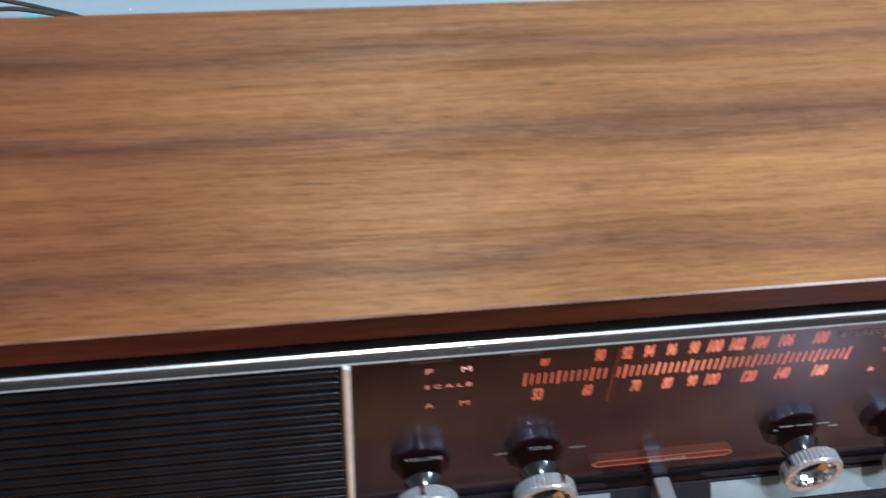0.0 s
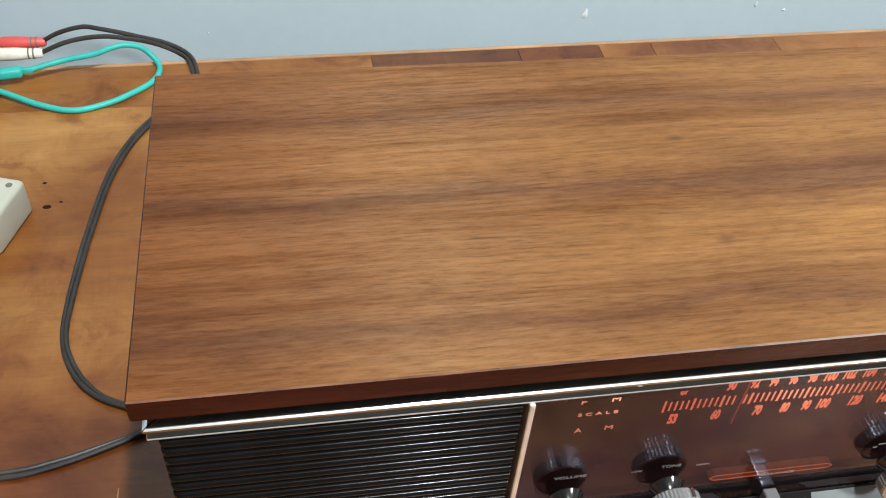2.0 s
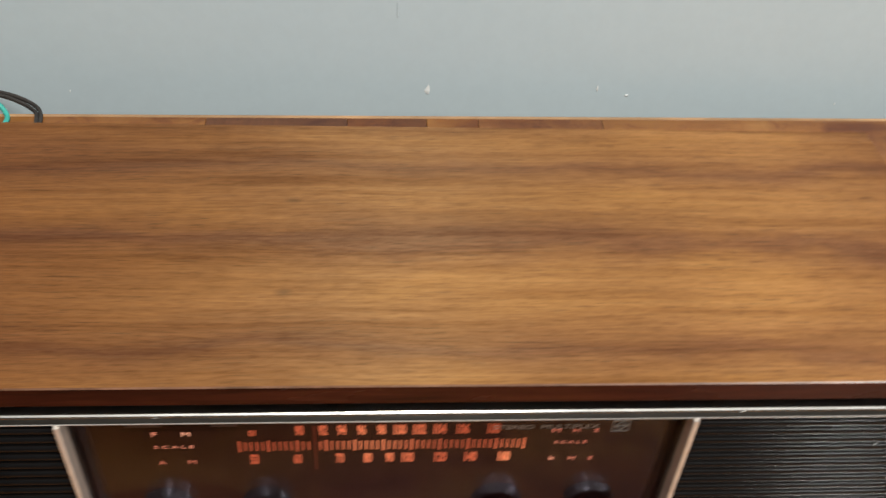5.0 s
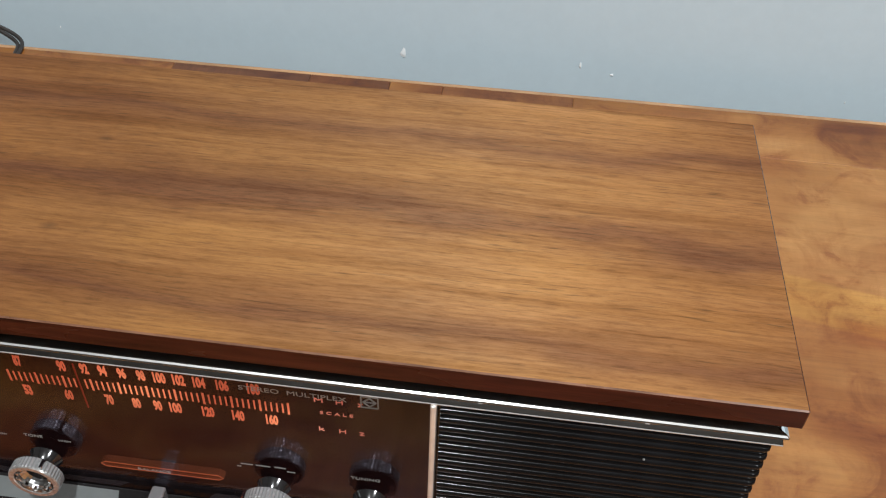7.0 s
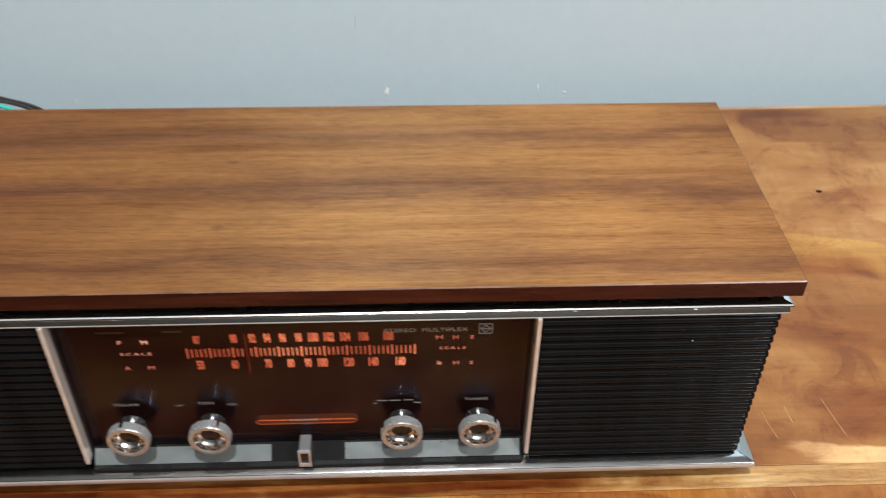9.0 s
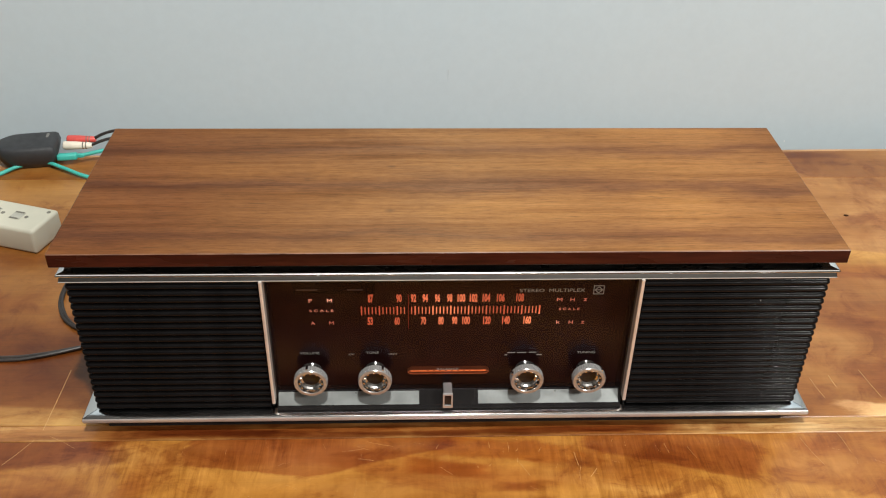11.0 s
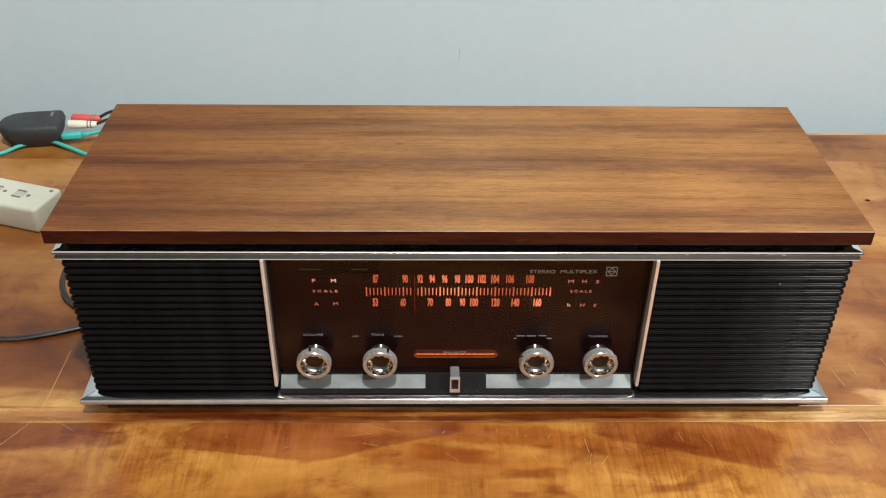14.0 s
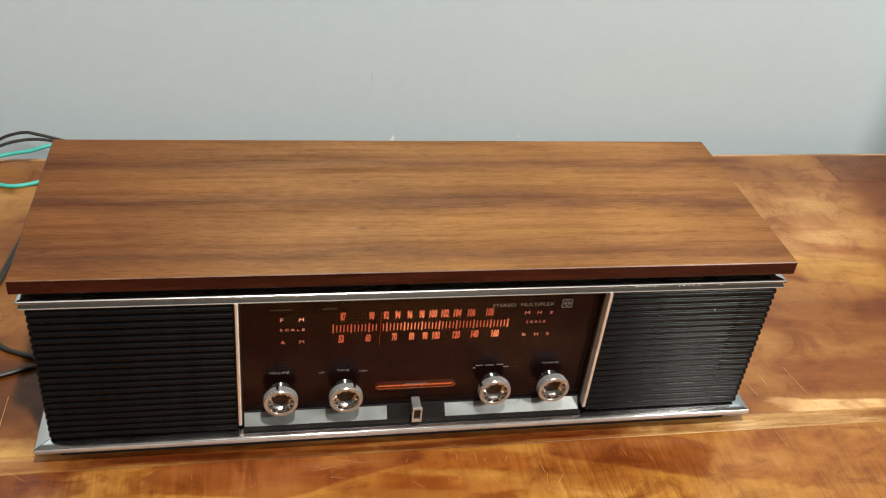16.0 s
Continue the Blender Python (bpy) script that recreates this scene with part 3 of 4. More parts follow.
stains_and_shade(M_FRONT, [
    # Left red stain, also darkened for the shade beside the radio.
    ((0.50, 0.34, 0.34), 0.30, 1.1, [(-0.325, -0.024, 0.080, 0.018, 5)]),
    # Broad darker blocks at the left front.
    ((0.52, 0.39, 0.32), 0.7, 1.0, [(-0.40, -0.11, 0.19, 0.085, 4), (-0.20, -0.13, 0.12, 0.04, 0)]),
    ((0.64, 0.46, 0.44), 0.10, 0.55, [(-0.061, -0.018, 0.062, 0.020, 17), (-0.150, -0.026, 0.055, 0.019, -7)]),
    ((0.78, 0.57, 0.42), 0.35, 1.5, [(0.048, -0.026, 0.062, 0.011, -6), (0.0, -0.044, 0.034, 0.008, -8)]),
    ((0.66, 0.48, 0.46), 0.12, 0.5, [(0.170, -0.022, 0.072, 0.021, -16)]),
    ((0.82, 0.70, 0.66), 0.25, 0.6, [(0.275, -0.042, 0.075, 0.026, -16)]),
    # Darker block at the right front.
    ((0.74, 0.62, 0.55), 0.6, 0.9, [(0.43, -0.065, 0.13, 0.05, -6)]),
    ((0.62, 0.45, 0.36), 0.8, 2.2, [(0.051, -0.062, 0.018, 0.0045, 0), (0.068, -0.077, 0.009, 0.005, 0), (0.044, -0.082, 0.010, 0.0035, -4), (0.15, -0.076, 0.02, 0.004, 4)]),
    ((1.12, 1.22, 1.45), 0.6, 1.0, [(-0.03, -0.060, 0.07, 0.010, 8), (0.11, -0.060, 0.06, 0.006, -14), (0.30, -0.10, 0.08, 0.02, -10)]),
    ((0.80, 0.64, 0.55), 0.8, 1.6, [(-0.24, -0.075, 0.05, 0.014, 70), (-0.12, -0.10, 0.08, 0.008, 0), (0.2, -0.105, 0.06, 0.008, 0)]),
])
stains_and_shade(M_BPALE, [
    # Red-brown stain along the radio's base, its shadow painted in.
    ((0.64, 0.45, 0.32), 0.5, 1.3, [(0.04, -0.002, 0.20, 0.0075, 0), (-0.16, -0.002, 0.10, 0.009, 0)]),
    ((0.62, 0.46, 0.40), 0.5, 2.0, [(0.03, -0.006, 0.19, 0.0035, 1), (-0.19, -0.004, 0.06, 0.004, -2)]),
    ((1.25, 1.40, 1.70), 0.5, 0.8, [(-0.335, 0.0, 0.05, 0.012, 0), (0.34, -0.002, 0.08, 0.02, 0)]),
    ((0.60, 0.46, 0.40), 0.6, 0.9, [(-0.50, 0.0, 0.13, 0.02, 0)]),
])
TX0, TX1, TY0, TY1 = -1.05, 0.775, -0.34, 0.457
seams = [TY0, -0.166, -0.011, 0.006, 0.392, TY1]
boards = []
for a, b in zip(seams, seams[1:-1]):
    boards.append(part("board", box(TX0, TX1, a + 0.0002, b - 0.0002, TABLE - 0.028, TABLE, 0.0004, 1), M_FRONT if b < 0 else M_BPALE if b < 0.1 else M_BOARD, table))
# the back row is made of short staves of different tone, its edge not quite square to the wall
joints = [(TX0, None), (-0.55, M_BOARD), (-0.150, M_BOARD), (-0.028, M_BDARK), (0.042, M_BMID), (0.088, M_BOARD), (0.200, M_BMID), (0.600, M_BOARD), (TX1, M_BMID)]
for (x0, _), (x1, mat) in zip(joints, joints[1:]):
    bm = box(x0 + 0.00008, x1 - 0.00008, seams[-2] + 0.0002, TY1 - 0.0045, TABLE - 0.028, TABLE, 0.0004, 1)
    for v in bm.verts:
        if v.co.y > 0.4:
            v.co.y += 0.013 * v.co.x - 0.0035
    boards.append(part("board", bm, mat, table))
# Worn back edge; the light its rounding catches is put in as pale colour.
bm = box(TX0, TX1, TY1 - 0.0040, TY1, TABLE - 0.027, TABLE + 0.0004, 0.0015)
for v in bm.verts:
    v.co.y += 0.013 * v.co.x - 0.0035
part("edge_strip", bm, M_PALE, table, "worn back edge with its highlight painted pale")
for x in (TX0 + 0.06, TX1 - 0.11):
    for y in (TY0 + 0.05, TY1 - 0.10):
        part("leg", box(x, x + 0.055, y, y + 0.055, 0.0, TABLE - 0.028, 0.003), M_EDGE, table)
part("apron", box(TX0 + 0.115, TX1 - 0.11, TY0 + 0.06, TY0 + 0.08, TABLE - 0.11, TABLE - 0.028), M_EDGE, table)
part("apron", box(TX0 + 0.115, TX1 - 0.11, TY1 - 0.09, TY1 - 0.07, TABLE - 0.11, TABLE - 0.028), M_EDGE, table)

# knots in the boards
for x, y, r in ((-0.3795, 0.287, 0.0026), (-0.371, 0.291, 0.0011), (-0.384, 0.311, 0.0013), (0.4415, 0.3095, 0.0026), (0.52, 0.12, 0.0022)):
    bm = bmesh.new()
    bmesh.ops.create_cone(bm, cap_ends=True, segments=12, radius1=r, radius2=r * 0.8, depth=0.0002, matrix=Matrix.Translation((x, y, TABLE + 0.0001)) @ Matrix.Diagonal((1.1, 0.8, 1, 1)))
    part("knot", bm, M_KNOT, boards[3], "dark knot")

# pale scratches in the varnish
scratches = [((0.096, -0.036), 97, 0.014, 2.0), ((0.097, -0.050), 80, 0.014, 1.2), ((0.107, -0.050), 55, 0.010, 1.8), ((0.311, 0.040), 100, 0.024, 1.5), ((0.327, 0.048), 96, 0.014, 2.4), ((0.358, 0.045), 100, 0.034, 1.9),
             ((-0.318, 0.036), 89, 0.070, 1.6), ((-0.330, -0.022), 58, 0.030, 1.5), ((-0.30, -0.012), 150, 0.026, 1.0), ((0.281, -0.031), 108, 0.030, 1.0), ((0.309, -0.020), 100, 0.026, 1.5),
             ((0.055, -0.045), 118, 0.016, 1.0), ((0.168, -0.026), 100, 0.010, 1.0), ((0.187, -0.031), 112, 0.013, 1.0), ((-0.004, -0.046), 140, 0.012, 1.0), ((-0.075, -0.024), 10, 0.018, 0.8), ((-0.055, -0.018), 165, 0.022, 0.7), ((-0.065, -0.034), 170, 0.012, 1.2), ((0.03, -0.020), 95, 0.006, 1.2), ((0.045, -0.022), 92, 0.008, 1.2)]
for _ in range(40):
    scratches.append(((rng.uniform(-0.30, 0.34), -0.014 - abs(rng.gauss(0, 0.035))), rng.choice((95, 105, 75, 165, 20)) + rng.uniform(-15, 15), rng.uniform(0.003, 0.011), rng.uniform(0.25, 0.5)))
for _ in range(7):
    scratches.append(((rng.uniform(-0.02, 0.13), rng.uniform(-0.045, -0.017)), rng.choice((85, 110, 60)) + rng.uniform(-9, 9), rng.uniform(0.002, 0.006), rng.uniform(0.8, 1.5)))
for (x, y), ang, length, wide in scratches:
    d = Vector((math.cos(radians(ang)), math.sin(radians(ang)), 0)) * length / 2
    side = Vector((-d.y, d.x, 0)) * rng.uniform(-0.09, 0.09) * min(1.0, 0.9 / wide)
    c = Vector((x, y, TABLE))
    owner = [b for b, s0, s1 in zip(boards, seams, seams[1:-1]) if s0 <= y < s1][0]
    part("scratch", tube([c - d, c + side, c + d], (0.00010 if y < 0 else 0.00016) * wide, 5, 5), M_SCRATCH, owner)

# ---- radio ----
radio = thing("table_radio", (0, 0.09, TABLE), "vintage stereo radio with walnut lid, black grilles and lit orange dial", "radio")
BX, BY0, BY1 = 0.272, 0.006, 0.180

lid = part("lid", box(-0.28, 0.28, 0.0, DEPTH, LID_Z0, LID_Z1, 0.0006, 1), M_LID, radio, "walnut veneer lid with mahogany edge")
lid.data.materials.append(M_EDGE)
lid.data.materials.append(M_UNDER)
lid.data.materials.append(M_ARRIS)
for f in lid.data.polygons:
    if 0.3 < f.normal.z < 0.9:
        f.material_index = 3 if f.normal.y < -0.3 else 1
    elif abs(f.normal.z) < 0.5:
        f.material_index = 1
    elif f.normal.z < 0:
        f.material_index = 2

part("cabinet", box(-BX, BX, 0.026, BY1, 0.764, 0.9045, 0.001, 1), M_BLACK, radio)
part("plinth", box(-0.268, 0.268, 0.004, 0.172, TABLE, 0.7635, 0.001, 1), M_MATT, radio, "matt black plinth under the cabinet")
part("top_rail", box(-BX + 0.004, BX - 0.004, 0.0088, 0.026, 0.8935, LID_Z0, 0.0005, 1), M_BLACK, radio)
part("bottom_rail", box(-BX + 0.003, BX - 0.003, 0.0088, 0.026, 0.764, 0.7745, 0.0005, 1), M_GLOSS, radio)

top_profile = [(-0.0025, 0.9004), (0.0036, 0.9001), (0.0046, 0.8999), (0.0053, 0.8994), (0.0055, 0.8987), (0.0052, 0.8980), (0.0045, 0.8976),
               (0.0036, 0.8975), (0.0034, 0.8970), (0.0037, 0.8967), (0.0046, 0.8938), (0.0048, 0.8934), (0.0047, 0.8930), (0.0042, 0.8928), (-0.0025, 0.8928)]
base_profile = [(-0.0025, 0.7694), (0.0, 0.7692), (0.0104, 0.7680), (0.0112, 0.7676), (0.0116, 0.7668), (0.0116, 0.7658), (0.0114, 0.7636), (0.0105, 0.7626), (-0.0025, 0.7626)]
for nm, prof in (("top_trim", top_profile), ("base_trim", base_profile)):
    for side in ("front", "left", "right", "back"):
        trim = part(nm, mitred_side(prof, side, BX, BY0, BY1, 0.00035), M_CHROME, radio, "chrome trim with a mitred corner", smooth=True)
        trim.data.materials.append(M_BEAD)
        trim.data.materials.append(M_SHELF)
        trim.data.materials.append(M_LOWER)
        trim.data.materials.append(M_LIP)
        for f in trim.data.polygons:
            z = f.center.z + ORIGIN[trim.name].z
            if len(f.vertices) != 4:
                continue
            if nm == "top_trim":
                if (0.5 < f.normal.z < 0.9 and z > 0.898) or z < 0.8937:
                    f.material_index = 1
                elif f.normal.z < 0.6:
                    f.material_index = 3
            elif f.normal.z < 0.6:
                f.material_index = 4
            elif side == "front":
                f.material_index = 2

# speaker grilles: a backing with twenty ribs each
RIBS, RZ0, RZ1 = 20, 0.7735, 0.8885
for sgn in (-1, 1):
    xa, xb = sorted((sgn * 0.1385, sgn * (BX - 0.002)))
    grille = part("speaker_grille", box(xa, xb, 0.0075, 0.026, 0.7700, 0.8935), M_MASK, radio, "black ribbed speaker grille")
    bm = bmesh.new()
    # stepped section: two rounded noses, the lower one standing further out
    prof = [(0.0090, 0.0022), (0.0044, 0.0021), (0.0037, 0.0020), (0.0032, 0.0017), (0.0030, 0.0013), (0.0029, 0.0009), (0.0026, 0.0008),
            (0.0022, 0.0006), (0.0019, 0.0001), (0.0017, -0.0006), (0.0017, -0.0013), (0.0020, -0.0019), (0.0028, -0.0022), (0.0090, -0.0022)]
    inner, outer = sgn * 0.1388, sgn * (BX + 0.0015)
    loops = []
    for x, k in ((inner, 1.0), (outer - sgn * 0.0040, 1.0), (outer - sgn * 0.0022, 1.0), (outer - sgn * 0.0006, 0.75), (outer, 0.35)):
        loops.append([bm.verts.new((x, 0.0090 + (y - 0.0090) * (k if k == 1.0 else 0.5 + 0.5 * k), z * k)) for y, z in prof])
    for a, b in zip(loops, loops[1:]):
        for i in range(len(prof) - 1):
            bm.faces.new((a[i], a[i + 1], b[i + 1], b[i]))
    bm.faces.new(loops[0])
    bm.faces.new(loops[-1])
    bmesh.ops.recalc_face_normals(bm, faces=bm.faces)
    first = None
    for k in range(RIBS):
        z = RZ0 + (RZ1 - RZ0) * k / (RIBS - 1)
        if first is None:
            bmesh.ops.translate(bm, verts=bm.verts, vec=(0, 0, z))
            first = part("rib", bm, M_RIB, grille, smooth=True)
            c0 = ORIGIN[first.name].copy()
        else:
            part("rib", None, None, grille, mesh=first.data, centre=c0 + Vector((0, 0, z - RZ0)))

# dial bay
for sgn in (-1, 1):
    x = sgn * 0.1362
    part("divider_bar", box(x - 0.0013, x + 0.0013, -0.0005, 0.0075, 0.7765, 0.8934, 0.0008), M_ROSE, radio, "champagne-coloured metal bar")
    xa, xb = sorted((sgn * 0.1340, sgn * 0.1385))
    part("bay_cheek", box(xa, xb, 0.0076, 0.026, 0.7745, 0.8934), M_GLOSS, radio)
GLASS_Y, PRINT_Y = 0.0106, 0.0212
part("dial_glass", box(-0.1338, 0.1338, GLASS_Y, GLASS_Y + 0.003, 0.7748, 0.8930), M_GLASS, radio, "smoked clear dial window")
dial = part("dial_plate", box(-0.1338, 0.1338, PRINT_Y + 0.0016, 0.0255, 0.7748, 0.8930), M_PLATE, radio, "dark brown dial plate with lit numbers")
for mat, gain in ((M_NUM, 1.48), (M_LABEL, 1.75)):
    # two small bulbs behind the plate: the print is brightest in front of them and redder away from them
    nt, ln = mat.node_tree.nodes, mat.node_tree.links
    p = nt["Principled BSDF"]
    tc, near = nt.new("ShaderNodeTexCoord"), None
    tc.object = dial
    for bx, bz, reach in ((-0.004, 0.018, 0.052), (0.066, 0.006, 0.040), (-0.092, 0.026, 0.030)):
        mp, gr = nt.new("ShaderNodeMapping"), nt.new("ShaderNodeTexGradient")
        mp.vector_type, gr.gradient_type = "TEXTURE", "QUADRATIC_SPHERE"
        mp.inputs["Location"].default_value = (bx, 0, bz)
        mp.inputs["Scale"].default_value = (reach, 1, reach * 0.7)
        ln.new(tc.outputs["Object"], mp.inputs["Vector"])
        ln.new(mp.outputs[0], gr.inputs[0])
        near = gr.outputs["Fac"] if near is None else math_node(nt, ln, "MAXIMUM", near, gr.outputs["Fac"])
    flick = noise_tex(nt, ln, tc.outputs["Object"], 45, 3)
    level = math_node(nt, ln, "MULTIPLY", ramp(nt, ln, near, [(0.0, grey(0.52)), (0.35, grey(0.85)), (0.8, grey(1.3))]), ramp(nt, ln, flick, [(0.3, grey(0.72)), (0.7, grey(1.2))]))
    ln.new(math_node(nt, ln, "MULTIPLY", level, gain), p.inputs["Emission Strength"])
    c0 = tuple(p.inputs["Emission Color"].default_value)[:3]
    ln.new(ramp(nt, ln, near, [(0.0, (c0[0], c0[1] * 0.72, c0[2] * 0.7)), (0.7, (c0[0], c0[1] * 1.2, c0[2] * 1.15))]), p.inputs["Emission Color"])


def wedge(x0, x1, loop):
    bm = bmesh.new()
    ends = [[bm.verts.new((x, y, z)) for y, z in loop] for x in (x0, x1)]
    for i in range(len(loop)):
        j = (i + 1) % len(loop)
        bm.faces.new((ends[0][i], ends[0][j], ends[1][j], ends[1][i]))
    bm.faces.new(ends[0])
    bm.faces.new(list(reversed(ends[1])))
    bmesh.ops.recalc_face_normals(bm, faces=bm.faces)
    return bm


ledge = part("ledge", wedge(-0.1338, 0.1338, [(0.0104, 0.7812), (0.0098, 0.7810), (0.0018, 0.7722), (-0.0006, 0.7713), (-0.0010, 0.7709), (-0.0010, 0.7660), (0.0104, 0.7660)]), M_GLOSS, radio)
for x0, x1 in ((-0.1332, -0.0240), (0.0222, 0.1325)):
    part("ledge_plate", wedge(x0, x1, [(0.0092, 0.7804), (0.0020, 0.7728), (0.0023, 0.7724), (0.0095, 0.7800)]), M_ALU, ledge, "satin aluminium plate")


def px(p):
    return (p - 785.5) * 0.000415


for word, p in (("87", 641), ("90", 692), ("92", 718), ("94", 739), ("96", 761), ("98", 783), ("100", 804), ("102", 826), ("104", 849), ("106", 875), ("108", 910)):
    part("dial_number", lettering(word, px(p), 0.8622, 0.0076, 0.0018 * len(word) + 0.0004, PRINT_Y, bold=0.045), M_NUM, dial)
for word, p in (("53", 639), ("60", 688), ("70", 736), ("80", 768), ("90", 793), ("100", 814), ("120", 852), ("140", 887), ("160", 926)):
    part("dial_number", lettering(word, px(p), 0.8407, 0.0076, 0.0018 * len(word) + 0.0004, PRINT_Y, bold=0.045), M_NUM, dial)
major = minor = None
for k in range(51):
    x = -0.067 + 0.134 * k / 50
    if k in (13, ):
        continue
    big = k % 5 == 0
    src = major if big else minor
    if src is None:
        w, h = (0.00050, 0.0082) if big else (0.00037, 0.0065)
        src = part("tick", box(x - w, x + w, PRINT_Y - 0.0002, PRINT_Y, 0.8507 - h / 2, 0.8507 + h / 2), M_NUM, dial)
        major, minor = (src, minor) if big else (major, src)
    else:
        c = ORIGIN[src.name].copy()
        c.x = x
        part("tick", None, None, dial, mesh=src.data, centre=c)
part("needle", box(-0.0321, -0.0316, PRINT_Y - 0.0016, PRINT_Y - 0.0010, 0.834, 0.8665), M_NEEDLE, dial, "dim red tuning needle")
for word, x, z, h, w in (("F", -0.1047, 0.8605, 0.0030, 0.0024), ("M", -0.0905, 0.8605, 0.0030, 0.0036), ("A", -0.1040, 0.8392, 0.0030, 0.0032), ("M", -0.0900, 0.8392, 0.0030, 0.0036),
                         ("S C A L E", -0.0970, 0.8510, 0.0021, 0.0180), ("M", 0.0815, 0.8600, 0.0030, 0.0040), ("H", 0.0912, 0.8600, 0.0030, 0.0032), ("z", 0.1008, 0.8597, 0.0024, 0.0024),
                         ("S C A L E", 0.0895, 0.8510, 0.0021, 0.0155), ("k", 0.0820, 0.8385, 0.0030, 0.0028), ("H", 0.0918, 0.8382, 0.0030, 0.0032), ("z", 0.1010, 0.8380, 0.0024, 0.0024)):
    part("dial_label", lettering(word, x, z, h, w, PRINT_Y), M_LABEL, dial)

# balance scale: lit outline with pointed ends, marks and words
BAL_Y, BZ = 0.0150, 0.7944
HEXA = [(-0.0330, 0.0), (-0.0304, 0.0021), (0.0282, 0.0021), (0.0308, 0.0), (0.0282, -0.0021), (-0.0304, -0.0021)]


def hex_ring(y0, y1, inset):
    """A thin-walled six-sided sleeve from y0 to y1."""
    bm = bmesh.new()
    rows = []
    for y, d in ((y0, 0.0), (y1, 0.0), (y1, inset), (y0, inset)):
        rows.append([bm.verts.new((x * (1 - d * 18) - 0.0011 * 18 * d, y, BZ + z * (1 - d / 0.0021))) for x, z in HEXA])
    for a, b in zip(rows, rows[1:] + rows[:1]):
        for i in range(6):
            bm.faces.new((a[i], a[(i + 1) % 6], b[(i + 1) % 6], b[i]))
    bmesh.ops.recalc_face_normals(bm, faces=bm.faces)
    return bm


slot = part("balance_slot", hex_ring(BAL_Y + 0.0003, BAL_Y + 0.0042, 0.00035), M_SLEEVE, radio, "recessed balance scale with a lit orange rim")
part("rim", hex_ring(BAL_Y, BAL_Y + 0.0003, 0.00035), M_SLOT, slot, "lit orange outline")
bm = bmesh.new()
bm.faces.new([bm.verts.new((x * 0.99, BAL_Y + 0.0036, BZ + z * 0.8)) for x, z in HEXA])
for f in bmesh.ops.extrude_face_region(bm, geom=list(bm.faces))["geom"]:
    if isinstance(f, bmesh.types.BMVert):
        f.co.y -= 0.0010
bmesh.ops.recalc_face_normals(bm, faces=bm.faces)
part("panel", bm, M_FILL, slot, "dimly lit orange panel")
for word, x, w in (("LEFT", -0.0245, 0.0075), ("RIGHT", 0.0225, 0.0085)):
    part("balance_word", lettering(word, x, BZ, 0.0019, w, BAL_Y + 0.0025, 0.0001), M_MASK, slot)
for k in range(8):
    x = -0.017 + 0.0047 * k
    part("balance_mark", box(x - 0.0008, x + 0.0008, BAL_Y + 0.0023, BAL_Y + 0.0025, BZ - 0.0009, BZ + 0.0009), M_MASK, slot)
part("mask_strip", box(-0.1160, -0.0560, 0.0140, 0.0146, 0.8720, 0.8928), M_MASK, radio, "dark mask behind the window")
for x0, x1 in ((-0.1135, -0.0980), (-0.0765, -0.0650)):
    part("indicator_window", box(x0, x1, 0.0138, 0.0140, 0.8752, 0.8764), M_DIM, radio, "faint grey dash behind the window")

# silver print on the window
FRONT = GLASS_Y - 0.0001
for word, x, z, h, w in (("STEREO", 0.0585, 0.8755, 0.0029, 0.0180), ("MULTIPLEX", 0.0842, 0.8755, 0.0029, 0.0262), ("VOLUME", -0.1070, 0.8175, 0.0021, 0.0150), ("TONE", -0.0595, 0.8175, 0.0021, 0.0095),
                         ("LOW", -0.0755, 0.8160, 0.0014, 0.0050), ("HIGH", -0.0440, 0.8160, 0.0014, 0.0060), ("TUNING", 0.1040, 0.8160, 0.0021, 0.0140), ("BALANCE", -0.0020, 0.8002, 0.0018, 0.0165)):
    part("printed_word", lettering(word, x, z + 0.0012, h, w, FRONT, 0.0001), M_PRINT, radio)
for x, z, w in ((0.0465, 0.8163, 0.0060), (0.0545, 0.8163, 0.0070), (0.0628, 0.8165, 0.0055), (0.0680, 0.8140, 0.0040), (0.0425, 0.8140, 0.0020)):
    part("printed_bar", box(x - w / 2, x + w / 2, FRONT - 0.0001, FRONT, z + 0.0008, z + 0.0016), M_PRINT, radio)
bm = bmesh.new()
for pts in ([(0.1037, 0.8719), (0.1111, 0.8719), (0.1111, 0.8793), (0.1037, 0.8793), (0.1037, 0.8719)], [(0.1045, 0.8756), (0.1074, 0.8784), (0.1103, 0.8756), (0.1074, 0.8728), (0.1045, 0.8756)],
            [(0.1045, 0.8756), (0.1074, 0.8756), (0.1103, 0.8756)]):
    for (xa, za), (xb, zb) in zip(pts, pts[1:]):
        tube([(xa, FRONT, za + 0.0012), (xb, FRONT, zb + 0.0012)], 0.00034, 5, 1, bm)
part("square_emblem", bm, M_PRINT, radio, "small silver square emblem")


